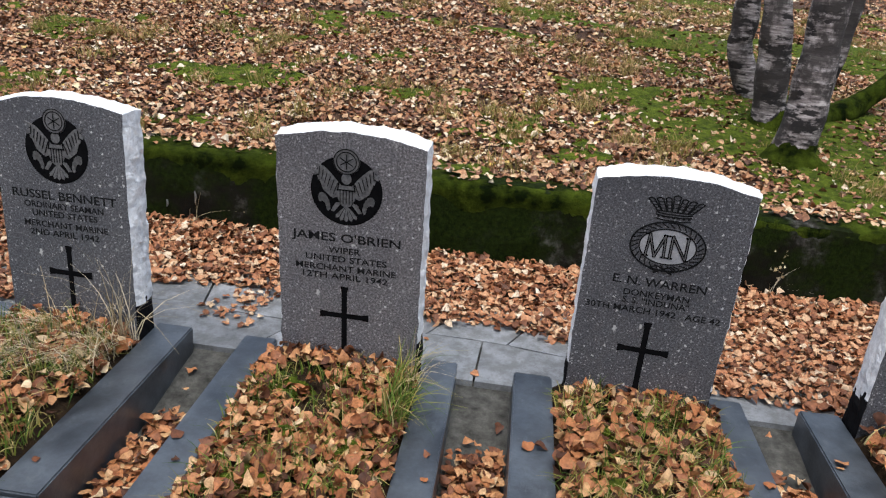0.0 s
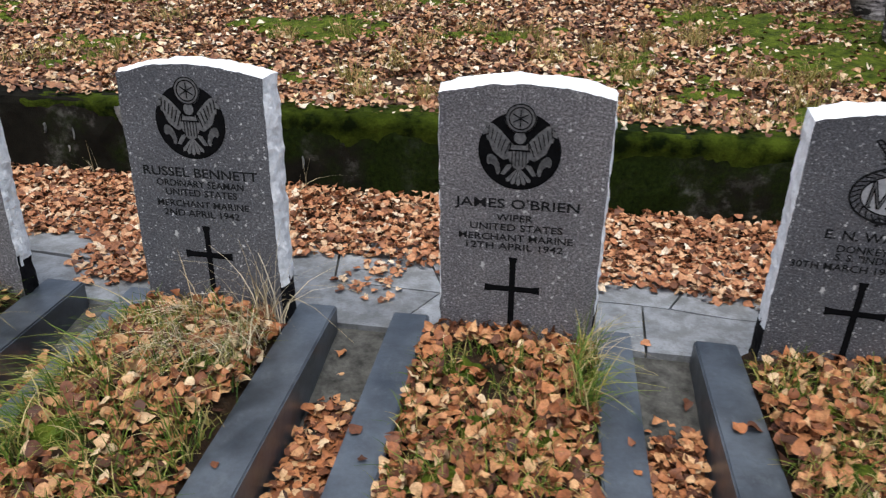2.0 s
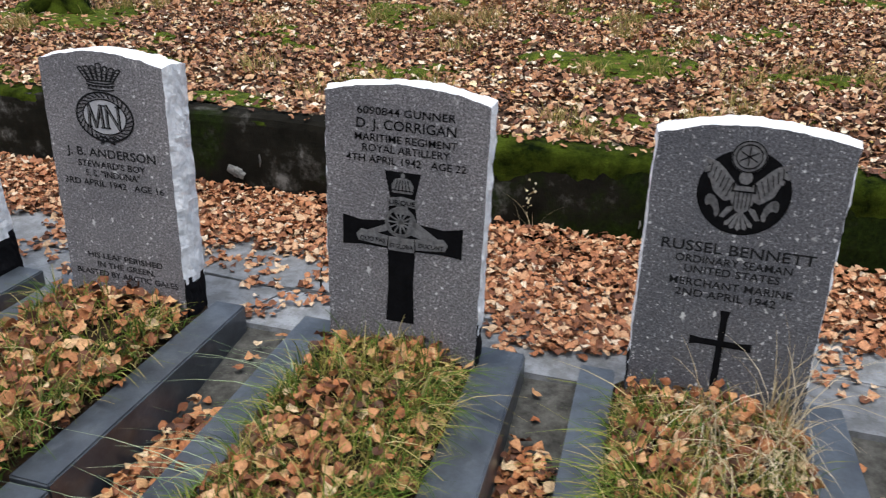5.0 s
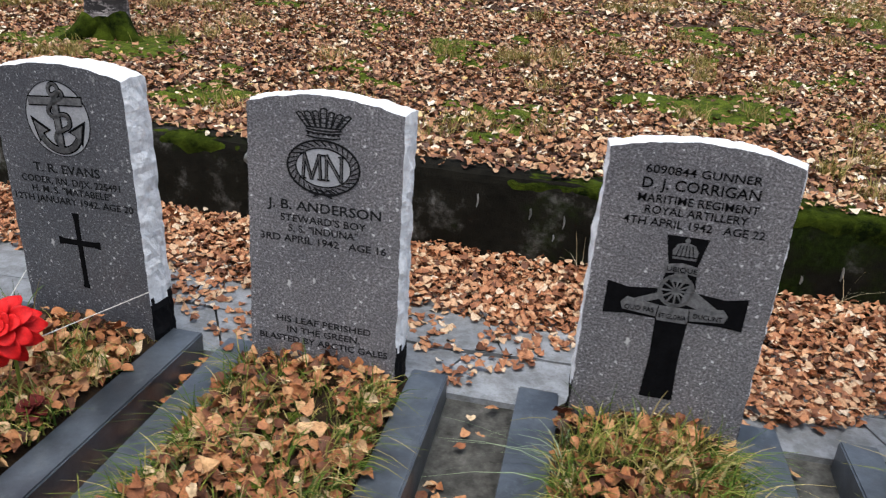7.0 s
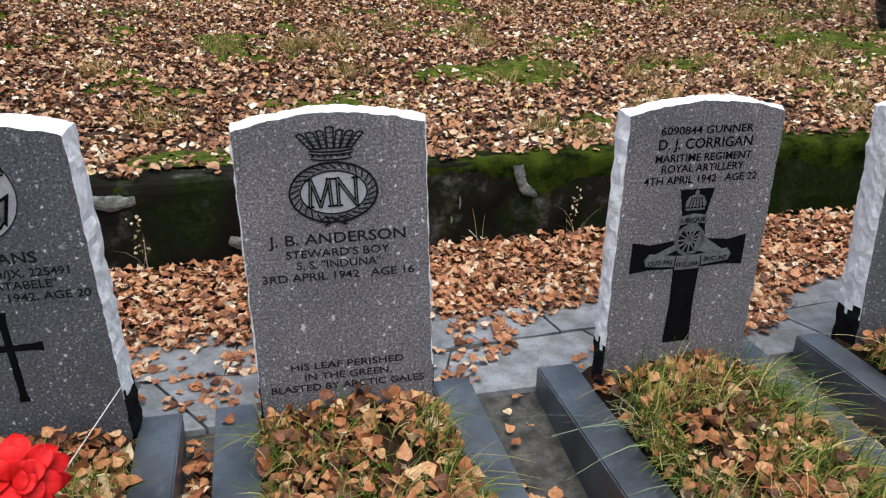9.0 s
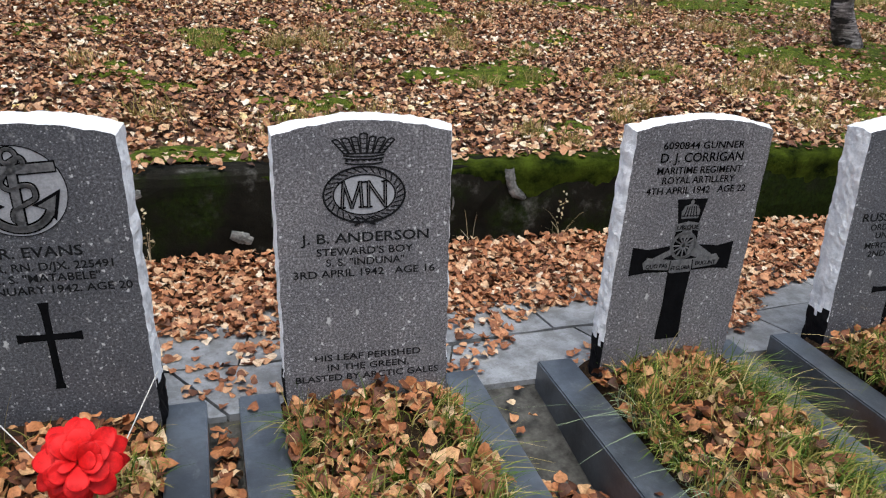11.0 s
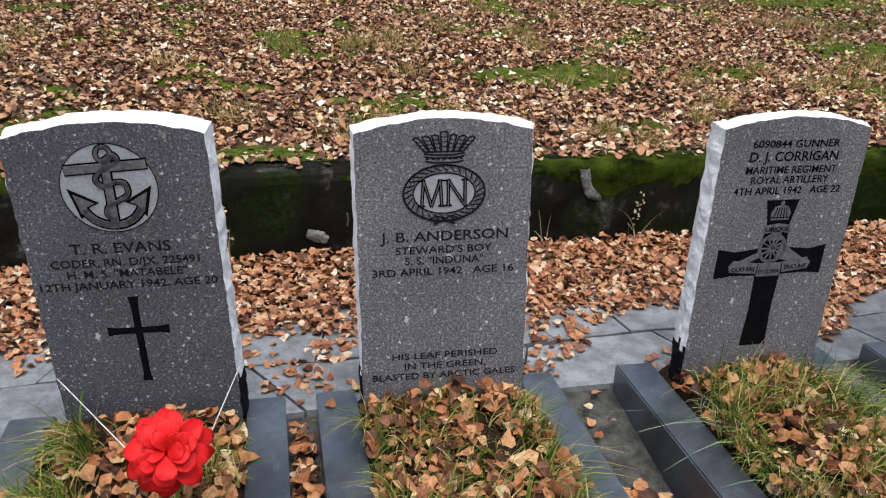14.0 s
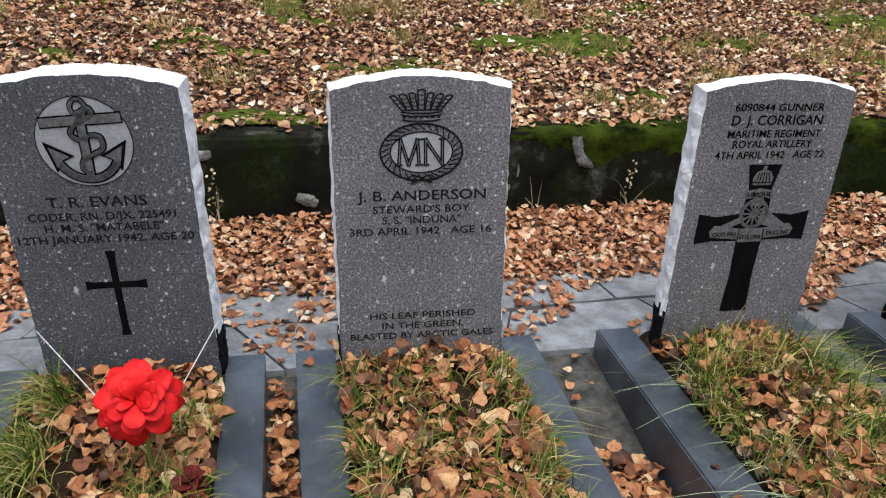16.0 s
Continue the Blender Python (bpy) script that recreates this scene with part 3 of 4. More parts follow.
def stroke(bm, pts, width, layer, closed=False):
    """A ribbon of even width along a line of points."""
    n = len(pts)
    for i in range(n if closed else n - 1):
        (x0, z0), (x1, z1) = pts[i], pts[(i + 1) % n]
        d = math.hypot(x1 - x0, z1 - z0) or 1
        ux, uz = (x1 - x0) / d, (z1 - z0) / d
        w, e = width / 2, width * 0.3
        plate(bm, [(x0 - ux * e - uz * w, z0 - uz * e + ux * w), (x0 - ux * e + uz * w, z0 - uz * e - ux * w), (x1 + ux * e + uz * w, z1 + uz * e - ux * w), (x1 + ux * e - uz * w, z1 + uz * e + ux * w)], layer)


def done(name, bm, mat, stone, label=""):
    bmesh.ops.recalc_face_normals(bm, faces=bm.faces)
    return part(name, bm, mat, stone, label)


def text_mesh(text, bold):
    """Vertices and faces of a line of text, one unit tall."""
    cu = bpy.data.curves.new("text", "FONT")
    cu.body, cu.size, cu.extrude, cu.resolution_u, cu.offset = text, 1.0, 0.02, 3, bold
    tmp = new("text", cu)
    me = bpy.data.meshes.new_from_object(tmp)
    bpy.data.objects.remove(tmp)
    bpy.data.curves.remove(cu)
    co, faces = np.array([v.co[:] for v in me.vertices]), [tuple(p.vertices) for p in me.polygons]
    bpy.data.meshes.remove(me)
    return co, faces


def lettering(stone, text, u0, u1, base, cap, mat=None, layer=0, bold=0.011, name="inscription_word"):
    """A line of capitals from u0 to u1 on a stone's face, one part for each word."""
    words = text.split()
    whole = text_mesh(text, bold)[0][:, 0]
    lo, wide = whole.min(), whole.max() - whole.min()
    at = 0
    for word in words:
        at = text.index(word, at) + len(word)
        co, faces = text_mesh(word, bold)
        x = co[:, 0] - co[:, 0].max() + text_mesh(text[:at], bold)[0][:, 0].max()
        out = np.stack([u0 + (x - lo) / wide * (u1 - u0), np.where(co[:, 2] > 0, -layer * 0.0009 - 0.0008, 0.001), base + co[:, 1] / 0.72 * cap], -1)
        me = bpy.data.meshes.new(name)
        me.from_pydata(out.tolist(), [], faces)
        me.materials.append(mat or WORN)
        new(name, me).parent = stone


def slim_cross(stone, u, top, low, arm_z, half, width=0.015):
    bm = bmesh.new()
    w = width / 2
    f = w * 1.45
    plate(bm, [(u - f, top), (u - w, top - 0.02), (u - w, arm_z + w), (u - half + 0.02, arm_z + w), (u - half, arm_z + f), (u - half, arm_z - f), (u - half + 0.02, arm_z - w), (u - w, arm_z - w),
               (u - w, low + 0.02), (u - f, low), (u + f, low), (u + w, low + 0.02), (u + w, arm_z - w), (u + half - 0.02, arm_z - w), (u + half, arm_z - f), (u + half, arm_z + f), (u + half - 0.02, arm_z + w), (u + w, arm_z + w), (u + w, top - 0.02), (u + f, top)], 0)
    done("cross", bm, INK, stone, "slim black inlaid cross")


def naval_badge(stone, u, z, rx, rz, crown_low, crown_top):
    """Crown over a rope oval that frames two large letters."""
    bm = bmesh.new()
    plate(bm, oval(u, z, rx * 0.74, rz * 0.70), 0)
    done("badge_field", bm, PALE, stone, "pale dressed oval field")
    bm = bmesh.new()
    stroke(bm, oval(u, z, rx, rz, 48), 0.0042, 1, True)
    stroke(bm, oval(u, z, rx * 0.76, rz * 0.72, 40), 0.0030, 1, True)
    for i in range(30):
        a = radians(12 * i)
        p, q = 0.80, 0.96
        stroke(bm, [(u + rx * p * math.cos(a), z + rz * p * math.sin(a)), (u + rx * q * math.cos(a + 0.16), z + rz * q * math.sin(a + 0.16))], 0.0026, 1)
    for s in (-1, 1):
        stroke(bm, [(u, z - rz * 0.92), (u + s * 0.018, z - rz * 0.80), (u + s * 0.034, z - rz * 0.95), (u + s * 0.012, z - rz * 1.06)], 0.0026, 2)
        stroke(bm, [(u, z - rz * 0.95), (u + s * 0.022, z - rz * 1.10)], 0.003, 2)
    done("rope_ring", bm, WORN, stone, "carved rope ring with blackened lines")
    bm = bmesh.new()
    h = crown_top - crown_low
    for k in (0.0, 0.16, 0.26):
        w = 0.040 + 0.010 * k
        stroke(bm, [(u - w, crown_low + h * k), (u - w * 0.5, crown_low + h * (k - 0.05)), (u + w * 0.5, crown_low + h * (k - 0.05)), (u + w, crown_low + h * k)], 0.0036, 0)
    for j in range(7):
        x = u - 0.036 + 0.012 * j
        plate(bm, [(x - 0.003, crown_low + h * 0.05), (x + 0.003, crown_low + h * 0.05), (x + 0.003, crown_low + h * 0.13), (x - 0.003, crown_low + h * 0.13)], 0)
    for j in range(-3, 4):
        lean = j * 0.0075
        x0, x1 = u + j * 0.0122, u + j * 0.0122 + lean
        low, high = crown_low + h * 0.32, crown_low + h * (0.95 if j == 0 else 0.88 - 0.04 * abs(j))
        wide = 0.0080 if j % 2 == 0 else 0.0068
        stroke(bm, [(x0 - wide * 0.7, low), (x1 - wide, high), (x1, high + 0.003), (x1 + wide, high), (x0 + wide * 0.7, low)], 0.0034, 0, True)
        for t in (0.3, 0.55, 0.8):
            y = low + (high - low) * t
            c = x0 + (x1 - x0) * t
            stroke(bm, [(c - wide * 0.8, y), (c, y - 0.002), (c + wide * 0.8, y)], 0.0018, 0)
    done("crown", bm, WORN, stone, "naval crown carved in dark lines")
    low, high, w = z - rz * 0.44, z + rz * 0.46, 0.0078
    m0, m1, n0, n1 = u - rx * 0.60, u - rx * 0.03, u + rx * 0.03, u + rx * 0.60
    lines = {"M": [[(m0 + 0.004, low), (m0 + 0.008, high)], [(m0 + 0.008, high), ((m0 + m1) / 2, low)], [((m0 + m1) / 2, low), (m1 - 0.006, high)], [(m1 - 0.006, high), (m1 - 0.003, low)]],
             "N": [[(n0 + 0.006, low), (n0 + 0.006, high)], [(n0 + 0.006, high), (n1 - 0.008, low)], [(n1 - 0.008, low), (n1 - 0.008, high)]]}
    feet = {"M": [(m0 + 0.004, low), (m1 - 0.003, low), (m0 + 0.004, high), (m1 - 0.004, high)], "N": [(n0 + 0.006, low), (n0 + 0.003, high), (n1 - 0.008, high)]}
    for letter in "MN":
        bm = bmesh.new()
        for seg in lines[letter]:
            stroke(bm, seg, w, 2)
        for x, y in feet[letter]:
            stroke(bm, [(x - 0.007, y), (x + 0.007, y)], 0.0035, 2)
        done("monogram_letter", bm, INK, stone, "black outlined monogram letter")
        bm = bmesh.new()
        for seg in lines[letter]:
            stroke(bm, seg, 0.0022, 3)
        done("monogram_fill", bm, CARVED, stone, "grey stone core of the monogram letter")


def eagle_roundel(stone, u, z, r):
    bm = bmesh.new()
    plate(bm, oval(u, z, r, r, 56), 0)
    done("roundel", bm, INK, stone, "sunken black roundel")
    bm = bmesh.new()
    plate(bm, oval(u, z + r * 0.84, r * 0.37, r * 0.37, 32), 1)
    for s in (-1, 1):
        bone = [(u + s * r * 0.16, z + r * 0.18), (u + s * r * 0.44, z + r * 0.50), (u + s * r * 0.62, z + r * 0.66), (u + s * r * 0.96, z + r * 0.78)]
        plate(bm, [bone[0], bone[1], bone[2], bone[3], (u + s * r * 0.78, z + r * 0.58), (u + s * r * 0.76, z + r * 0.30), (u + s * r * 0.64, z - r * 0.02), (u + s * r * 0.42, z - r * 0.20), (u + s * r * 0.20, z - r * 0.16)][::s], 1)
        for k in range(6):
            t = k / 5
            a = (u + s * r * (0.78 - 0.5 * t), z + r * (0.52 - 0.62 * t))
            plate(bm, [(a[0], a[1] + r * 0.05), (a[0] + s * r * 0.13, a[1] - r * 0.02), (a[0] + s * r * 0.10, a[1] - r * 0.13), (a[0] - s * r * 0.03, a[1] - r * 0.08)][::s], 1.5)
        plate(bm, [(u + s * r * 0.10, z - r * 0.30), (u + s * r * 0.30, z - r * 0.36), (u + s * r * 0.44, z - r * 0.60), (u + s * r * 0.34, z - r * 0.62)][::s], 1)
        for k in range(7):
            a = radians(20 + 24 * k)
            c = (u + s * r * (0.62 + 0.12 * math.cos(a)), z - r * (0.40 - 0.17 * math.sin(a)) - r * 0.04 * k + r * 0.1)
            plate(bm, oval(c[0], c[1], r * 0.055, r * 0.13, 10), 1.2)
    plate(bm, oval(u, z + r * 0.36, r * 0.14, r * 0.16, 20), 1.2)
    plate(bm, [(u - r * 0.25, z + r * 0.16), (u + r * 0.25, z + r * 0.16), (u + r * 0.24, z - r * 0.22), (u + r * 0.12, z - r * 0.42), (u, z - r * 0.48), (u - r * 0.12, z - r * 0.42), (u - r * 0.24, z - r * 0.22)], 1.6)
    for k in range(-2, 3):
        a = radians(-90 + 19 * k)
        plate(bm, [(u, z - r * 0.40), (u + r * 0.42 * math.cos(a - 0.13), z - r * 0.42 + r * 0.42 * math.sin(a - 0.13)), (u + r * 0.48 * math.cos(a), z - r * 0.42 + r * 0.48 * math.sin(a)), (u + r * 0.42 * math.cos(a + 0.13), z - r * 0.42 + r * 0.42 * math.sin(a + 0.13))], 1.1)
    done("eagle", bm, CARVED, stone, "carved eagle with shield and spread wings")
    bm = bmesh.new()
    for rr in (0.35, 0.27):
        stroke(bm, oval(u, z + r * 0.84, r * rr, r * rr, 32), 0.0022, 2.2, True)
    for k in range(3):
        a = radians(90 + 60 * k)
        stroke(bm, [(u + r * 0.2 * math.cos(a), z + r * 0.84 + r * 0.2 * math.sin(a)), (u - r * 0.2 * math.cos(a), z + r * 0.84 - r * 0.2 * math.sin(a))], 0.0022, 2.2)
    stroke(bm, [(u - r * 0.25, z + r * 0.04), (u + r * 0.25, z + r * 0.04)], 0.0026, 3)
    for k in range(-2, 3):
        stroke(bm, [(u + r * 0.085 * k, z + r * 0.02), (u + r * 0.085 * k, z - r * 0.36)], 0.0018, 3)
    for s in (-1, 1):
        for k in range(6):
            t = k / 5
            stroke(bm, [(u + s * r * (0.24 + 0.5 * t), z + r * (0.22 + 0.42 * t)), (u + s * r * (0.36 + 0.40 * t), z + r * (-0.10 + 0.50 * t))], 0.0018, 3)
        stroke(bm, [(u + s * r * 0.20, z + r * 0.30), (u + s * r * 0.24, z + r * 0.02)], 0.003, 3)
    done("engraving", bm, INK, stone, "blackened engraved feather lines")


def anchor_roundel(stone, u, z, r):
    bm = bmesh.new()
    plate(bm, oval(u, z, r, r, 56), 0)
    done("roundel", bm, PALE, stone, "pale dressed roundel")
    arc = [(u + 0.66 * r * math.sin(radians(a)) * 1.0, z - 0.18 * r - 0.66 * r * math.cos(radians(a))) for a in range(-68, 69, 8)]
    rope = [(u + x * r, z + y * r) for x, y in ((0.02, 0.66), (0.20, 0.74), (0.26, 0.60), (0.10, 0.52), (-0.12, 0.40), (-0.24, 0.20), (-0.10, 0.06), (0.14, 0.14), (0.34, 0.10), (0.36, -0.14), (0.14, -0.28), (-0.08, -0.40), (-0.12, -0.60), (0.05, -0.70))]
    rope = [(p.x, p.z) for p in bend([(x, 0, y) for x, y in rope], 5)]
    flukes = [[(u + s * r * 0.66, z - r * 0.60), (u + s * r * 0.80, z - r * 0.06), (u + s * r * 0.34, z - r * 0.32), (u + s * r * 0.52, z - r * 0.40)] for s in (-1, 1)]
    dark, light = bmesh.new(), bmesh.new()
    stroke(dark, oval(u, z, r, r, 56), 0.0014, 1, True)
    for bm, grow, layer in ((dark, 0.0034, 1), (light, 0.0, 3)):
        stroke(bm, [(u, z + 0.62 * r), (u - 0.01 * r, z - 0.82 * r)], 0.015 + grow * 2, layer)
        stroke(bm, [(u - 0.78 * r, z + 0.44 * r), (u + 0.78 * r, z + 0.52 * r)], 0.017 + grow * 2, layer)
        stroke(bm, arc, 0.013 + grow * 2, layer)
        stroke(bm, oval(u, z + 0.76 * r, 0.15 * r, 0.17 * r, 18), 0.006 + grow * 1.4, layer, True)
        for s, f in zip((-1, 1), flukes):
            c = (sum(p[0] for p in f) / 4, sum(p[1] for p in f) / 4)
            k = 1.32 if grow else 0.86
            plate(bm, [(c[0] + (x - c[0]) * k, c[1] + (y - c[1]) * k) for x, y in f][::s], layer + 0.5)
        stroke(bm, rope, 0.0075 + grow * 1.5, layer + (1.0 if grow else 1.5))
    done("anchor_outline", dark, INK, stone, "blackened outline of a fouled anchor")
    done("anchor", light, CARVED, stone, "carved fouled anchor wound with rope")


def gunner_cross(stone, u):
    bm = bmesh.new()
    plate(bm, [(u - 0.043, 0.532), (u - 0.030, 0.47), (u - 0.036, 0.411), (u - 0.10, 0.404), (u - 0.146, 0.413), (u - 0.146, 0.337), (u - 0.10, 0.342), (u - 0.034, 0.340), (u - 0.031, 0.25), (u - 0.036, 0.146),
               (u + 0.036, 0.146), (u + 0.031, 0.25), (u + 0.034, 0.340), (u + 0.10, 0.342), (u + 0.146, 0.337), (u + 0.146, 0.413), (u + 0.10, 0.404), (u + 0.036, 0.411), (u + 0.030, 0.47), (u + 0.043, 0.532)], 0)
    done("cross", bm, INK, stone, "broad black inlaid cross")
    light, dark = bmesh.new(), bmesh.new()
    plate(light, [(u - 0.024, 0.482), (u + 0.024, 0.482), (u + 0.026, 0.500), (u + 0.018, 0.515), (u, 0.520), (u - 0.018, 0.515), (u - 0.026, 0.500)], 1)
    plate(light, oval(u, 0.524, 0.005, 0.006, 12), 1)
    for k in range(-2, 3):
        stroke(dark, [(u + 0.009 * k, 0.487), (u + 0.006 * k, 0.513)], 0.002, 2)
    stroke(dark, [(u - 0.024, 0.489), (u + 0.024, 0.489)], 0.002, 2.1)
    plate(light, [(u - 0.036, 0.447), (u - 0.034, 0.468), (u, 0.474), (u + 0.034, 0.468), (u + 0.036, 0.447), (u, 0.454)], 1)
    plate(light, [(u - 0.02, 0.430), (u - 0.012, 0.452), (u + 0.012, 0.452), (u + 0.02, 0.430)], 1)
    c = (u - 0.003, 0.410)
    stroke(light, oval(*c, 0.034, 0.034, 30), 0.0075, 2, True)
    plate(light, oval(*c, 0.007, 0.007, 12), 2)
    for k in range(6):
        a = radians(30 * k)
        stroke(light, [(c[0] - 0.033 * math.cos(a), c[1] - 0.033 * math.sin(a)), (c[0] + 0.033 * math.cos(a), c[1] + 0.033 * math.sin(a))], 0.0036, 2)
    plate(light, [(u + 0.02, 0.425), (u + 0.10, 0.372), (u + 0.092, 0.362), (u + 0.01, 0.385)], 1)
    plate(light, [(u - 0.09, 0.378), (u - 0.03, 0.405), (u - 0.025, 0.390), (u - 0.085, 0.366)], 1)
    plate(light, [(u - 0.106, 0.352), (u - 0.112, 0.368), (u - 0.10, 0.382), (u - 0.03, 0.372), (u + 0.03, 0.372), (u + 0.10, 0.382), (u + 0.112, 0.368), (u + 0.106, 0.352), (u + 0.034, 0.345), (u + 0.030, 0.337), (u - 0.030, 0.337), (u - 0.034, 0.345)], 1.5)
    for side in (-1, 1):
        fold = bmesh.new()
        stroke(fold, [(u + side * 0.034, 0.345), (u + side * 0.032, 0.371)], 0.0022, 2.6)
        done("scroll_fold", fold, INK, stone)
    done("gun_badge", light, CARVED, stone, "carved field gun badge with crown and scrolls")
    done("crown_engraving", dark, INK, stone, "blackened lines of the badge crown")
    lettering(stone, "UBIQUE", u - 0.031, u + 0.031, 0.454, 0.011, INK, 2.6, 0.0, "motto_word")
    lettering(stone, "QUO FAS", u - 0.102, u - 0.040, 0.354, 0.011, INK, 2.6, 0.0, "motto_word")
    lettering(stone, "ET GLORIA", u - 0.028, u + 0.028, 0.345, 0.011, INK, 2.6, 0.0, "motto_word")
    lettering(stone, "DUCUNT", u + 0.042, u + 0.102, 0.354, 0.011, INK, 2.6, 0.0, "motto_word")


s = STONES["anchor"]
anchor_roundel(s, -0.004, 0.602, 0.091)
for text, a, b, z, cap in (("T. R. EVANS", -0.103, 0.093, 0.465, 0.023), ("CODER, RN. D/JX. 225491", -0.146, 0.146, 0.436, 0.0175), ("H. M. S. \"MATABELE\"", -0.118, 0.118, 0.411, 0.0175), ("12TH JANUARY 1942. AGE 20", -0.176, 0.176, 0.385, 0.0175)):
    lettering(s, text, a, b, z, cap)
slim_cross(s, 0.0, 0.364, 0.158, 0.284, 0.063)
s = STONES["boy"]
naval_badge(s, 0.0, 0.568, 0.088, 0.062, 0.638, 0.702)
for text, a, b, z, cap in (("J. B. ANDERSON", -0.140, 0.142, 0.461, 0.023), ("STEWARD'S BOY", -0.107, 0.107, 0.432, 0.0175), ("S. S. \"INDUNA\"", -0.087, 0.087, 0.407, 0.0175), ("3RD APRIL 1942   AGE 16", -0.159, 0.157, 0.381, 0.0175),
                           ("HIS LEAF PERISHED", -0.120, 0.126, 0.173, 0.016), ("IN THE GREEN,", -0.092, 0.098, 0.147, 0.016), ("BLASTED BY ARCTIC GALES", -0.166, 0.170, 0.121, 0.016)):
    lettering(s, text, a, b, z, cap)
s = STONES["gunner"]
for text, a, b, z, cap in (("6090844 GUNNER", -0.113, 0.113, 0.658, 0.0175), ("D. J. CORRIGAN", -0.115, 0.115, 0.626, 0.023), ("MARITIME REGIMENT", -0.119, 0.119, 0.597, 0.0175), ("ROYAL ARTILLERY", -0.101, 0.103, 0.573, 0.0175), ("4TH APRIL 1942   AGE 22", -0.140, 0.142, 0.547, 0.0175)):
    lettering(s, text, a, b, z, cap, INK)
gunner_cross(s, -0.004)
s = STONES["seaman"]
eagle_roundel(s, -0.006, 0.570, 0.091)
for text, a, b, z, cap in (("RUSSEL BENNETT", -0.152, 0.155, 0.431, 0.024), ("ORDINARY SEAMAN", -0.120, 0.115, 0.405, 0.0175), ("UNITED STATES", -0.098, 0.095, 0.381, 0.0175), ("MERCHANT MARINE", -0.125, 0.124, 0.351, 0.0175), ("2ND APRIL 1942", -0.110, 0.096, 0.326, 0.0175)):
    lettering(s, text, a, b, z, cap)
slim_cross(s, 0.0, 0.302, 0.090, 0.222, 0.065)
s = STONES["wiper"]
eagle_roundel(s, -0.009, 0.572, 0.092)
for text, a, b, z, cap in (("JAMES O'BRIEN", -0.154, 0.133, 0.431, 0.024), ("WIPER", -0.056, 0.029, 0.398, 0.0175), ("UNITED STATES", -0.117, 0.099, 0.373, 0.0175), ("MERCHANT MARINE", -0.144, 0.124, 0.346, 0.0175), ("12TH APRIL 1942", -0.126, 0.103, 0.322, 0.0175)):
    lettering(s, text, a, b, z, cap)
slim_cross(s, -0.013, 0.301, 0.086, 0.213, 0.067)
s = STONES["donkeyman"]
naval_badge(s, 0.004, 0.522, 0.090, 0.065, 0.594, 0.657)
for text, a, b, z, cap in (("E. N. WARREN", -0.112, 0.118, 0.409, 0.023), ("DONKEYMAN", -0.080, 0.083, 0.378, 0.0175), ("S. S. \"INDUNA\"", -0.080, 0.086, 0.356, 0.0175), ("30TH MARCH 1942   AGE 42", -0.169, 0.168, 0.330, 0.0175)):
    lettering(s, text, a, b, z, cap)
slim_cross(s, -0.004, 0.306, 0.093, 0.222, 0.066)


# ---- slate paving behind the graves ----
def paving():
    holder = tagged(new("pavement"), "irregular wet slate slabs behind the grave kerbs", "pavement", kind="structure")
    r = random.Random(5)
    rows = [(0.100, 0.335), (0.335, 0.64)]
    for k, (y0, y1) in enumerate(rows):
        x, tilt0 = -3.2 + 0.2 * k, 0.0
        while x < 5.6:
            w, tilt1 = r.uniform(0.24, 0.66), r.uniform(-0.07, 0.07)
            mid = lambda px: 0.045 * noise.noise((px * 2.1, 3.0, 8)) + 0.02 * noise.noise((px * 7.3, 3.0, 2))
            lo = (lambda px: y0) if k == 0 else (lambda px: y0 + mid(px))
            hi = (lambda px: y1 + mid(px)) if k == 0 else (lambda px: y1)
            pts = [(x - tilt0, lo)] + [(x + w * f, lo) for f in (0.25, 0.5, 0.75)] + [(x + w - tilt1, lo), (x + w + tilt1, hi)] + [(x + w * f, hi) for f in (0.75, 0.5, 0.25)] + [(x + tilt0, hi)]
            cx, cy = x + w / 2, (y0 + y1) / 2
            pts = [(px + 0.0035 * (1 if px < cx else -1), fn(px) + 0.0035 * (1 if fn(px) < cy else -1)) for px, fn in pts]
            bm = bmesh.new()
            z = -0.010 + r.uniform(-0.004, 0.003)
            top, low = [bm.verts.new((a, b, z)) for a, b in pts], [bm.verts.new((a, b, -0.05)) for a, b in pts]
            bm.faces.new(top)
            for i in range(len(pts)):
                bm.faces.new((low[i], low[(i + 1) % len(pts)], top[(i + 1) % len(pts)], top[i]))
            part("slab", bm, SLAB, holder)
            x, tilt0 = x + w, tilt1
    return holder


paving()


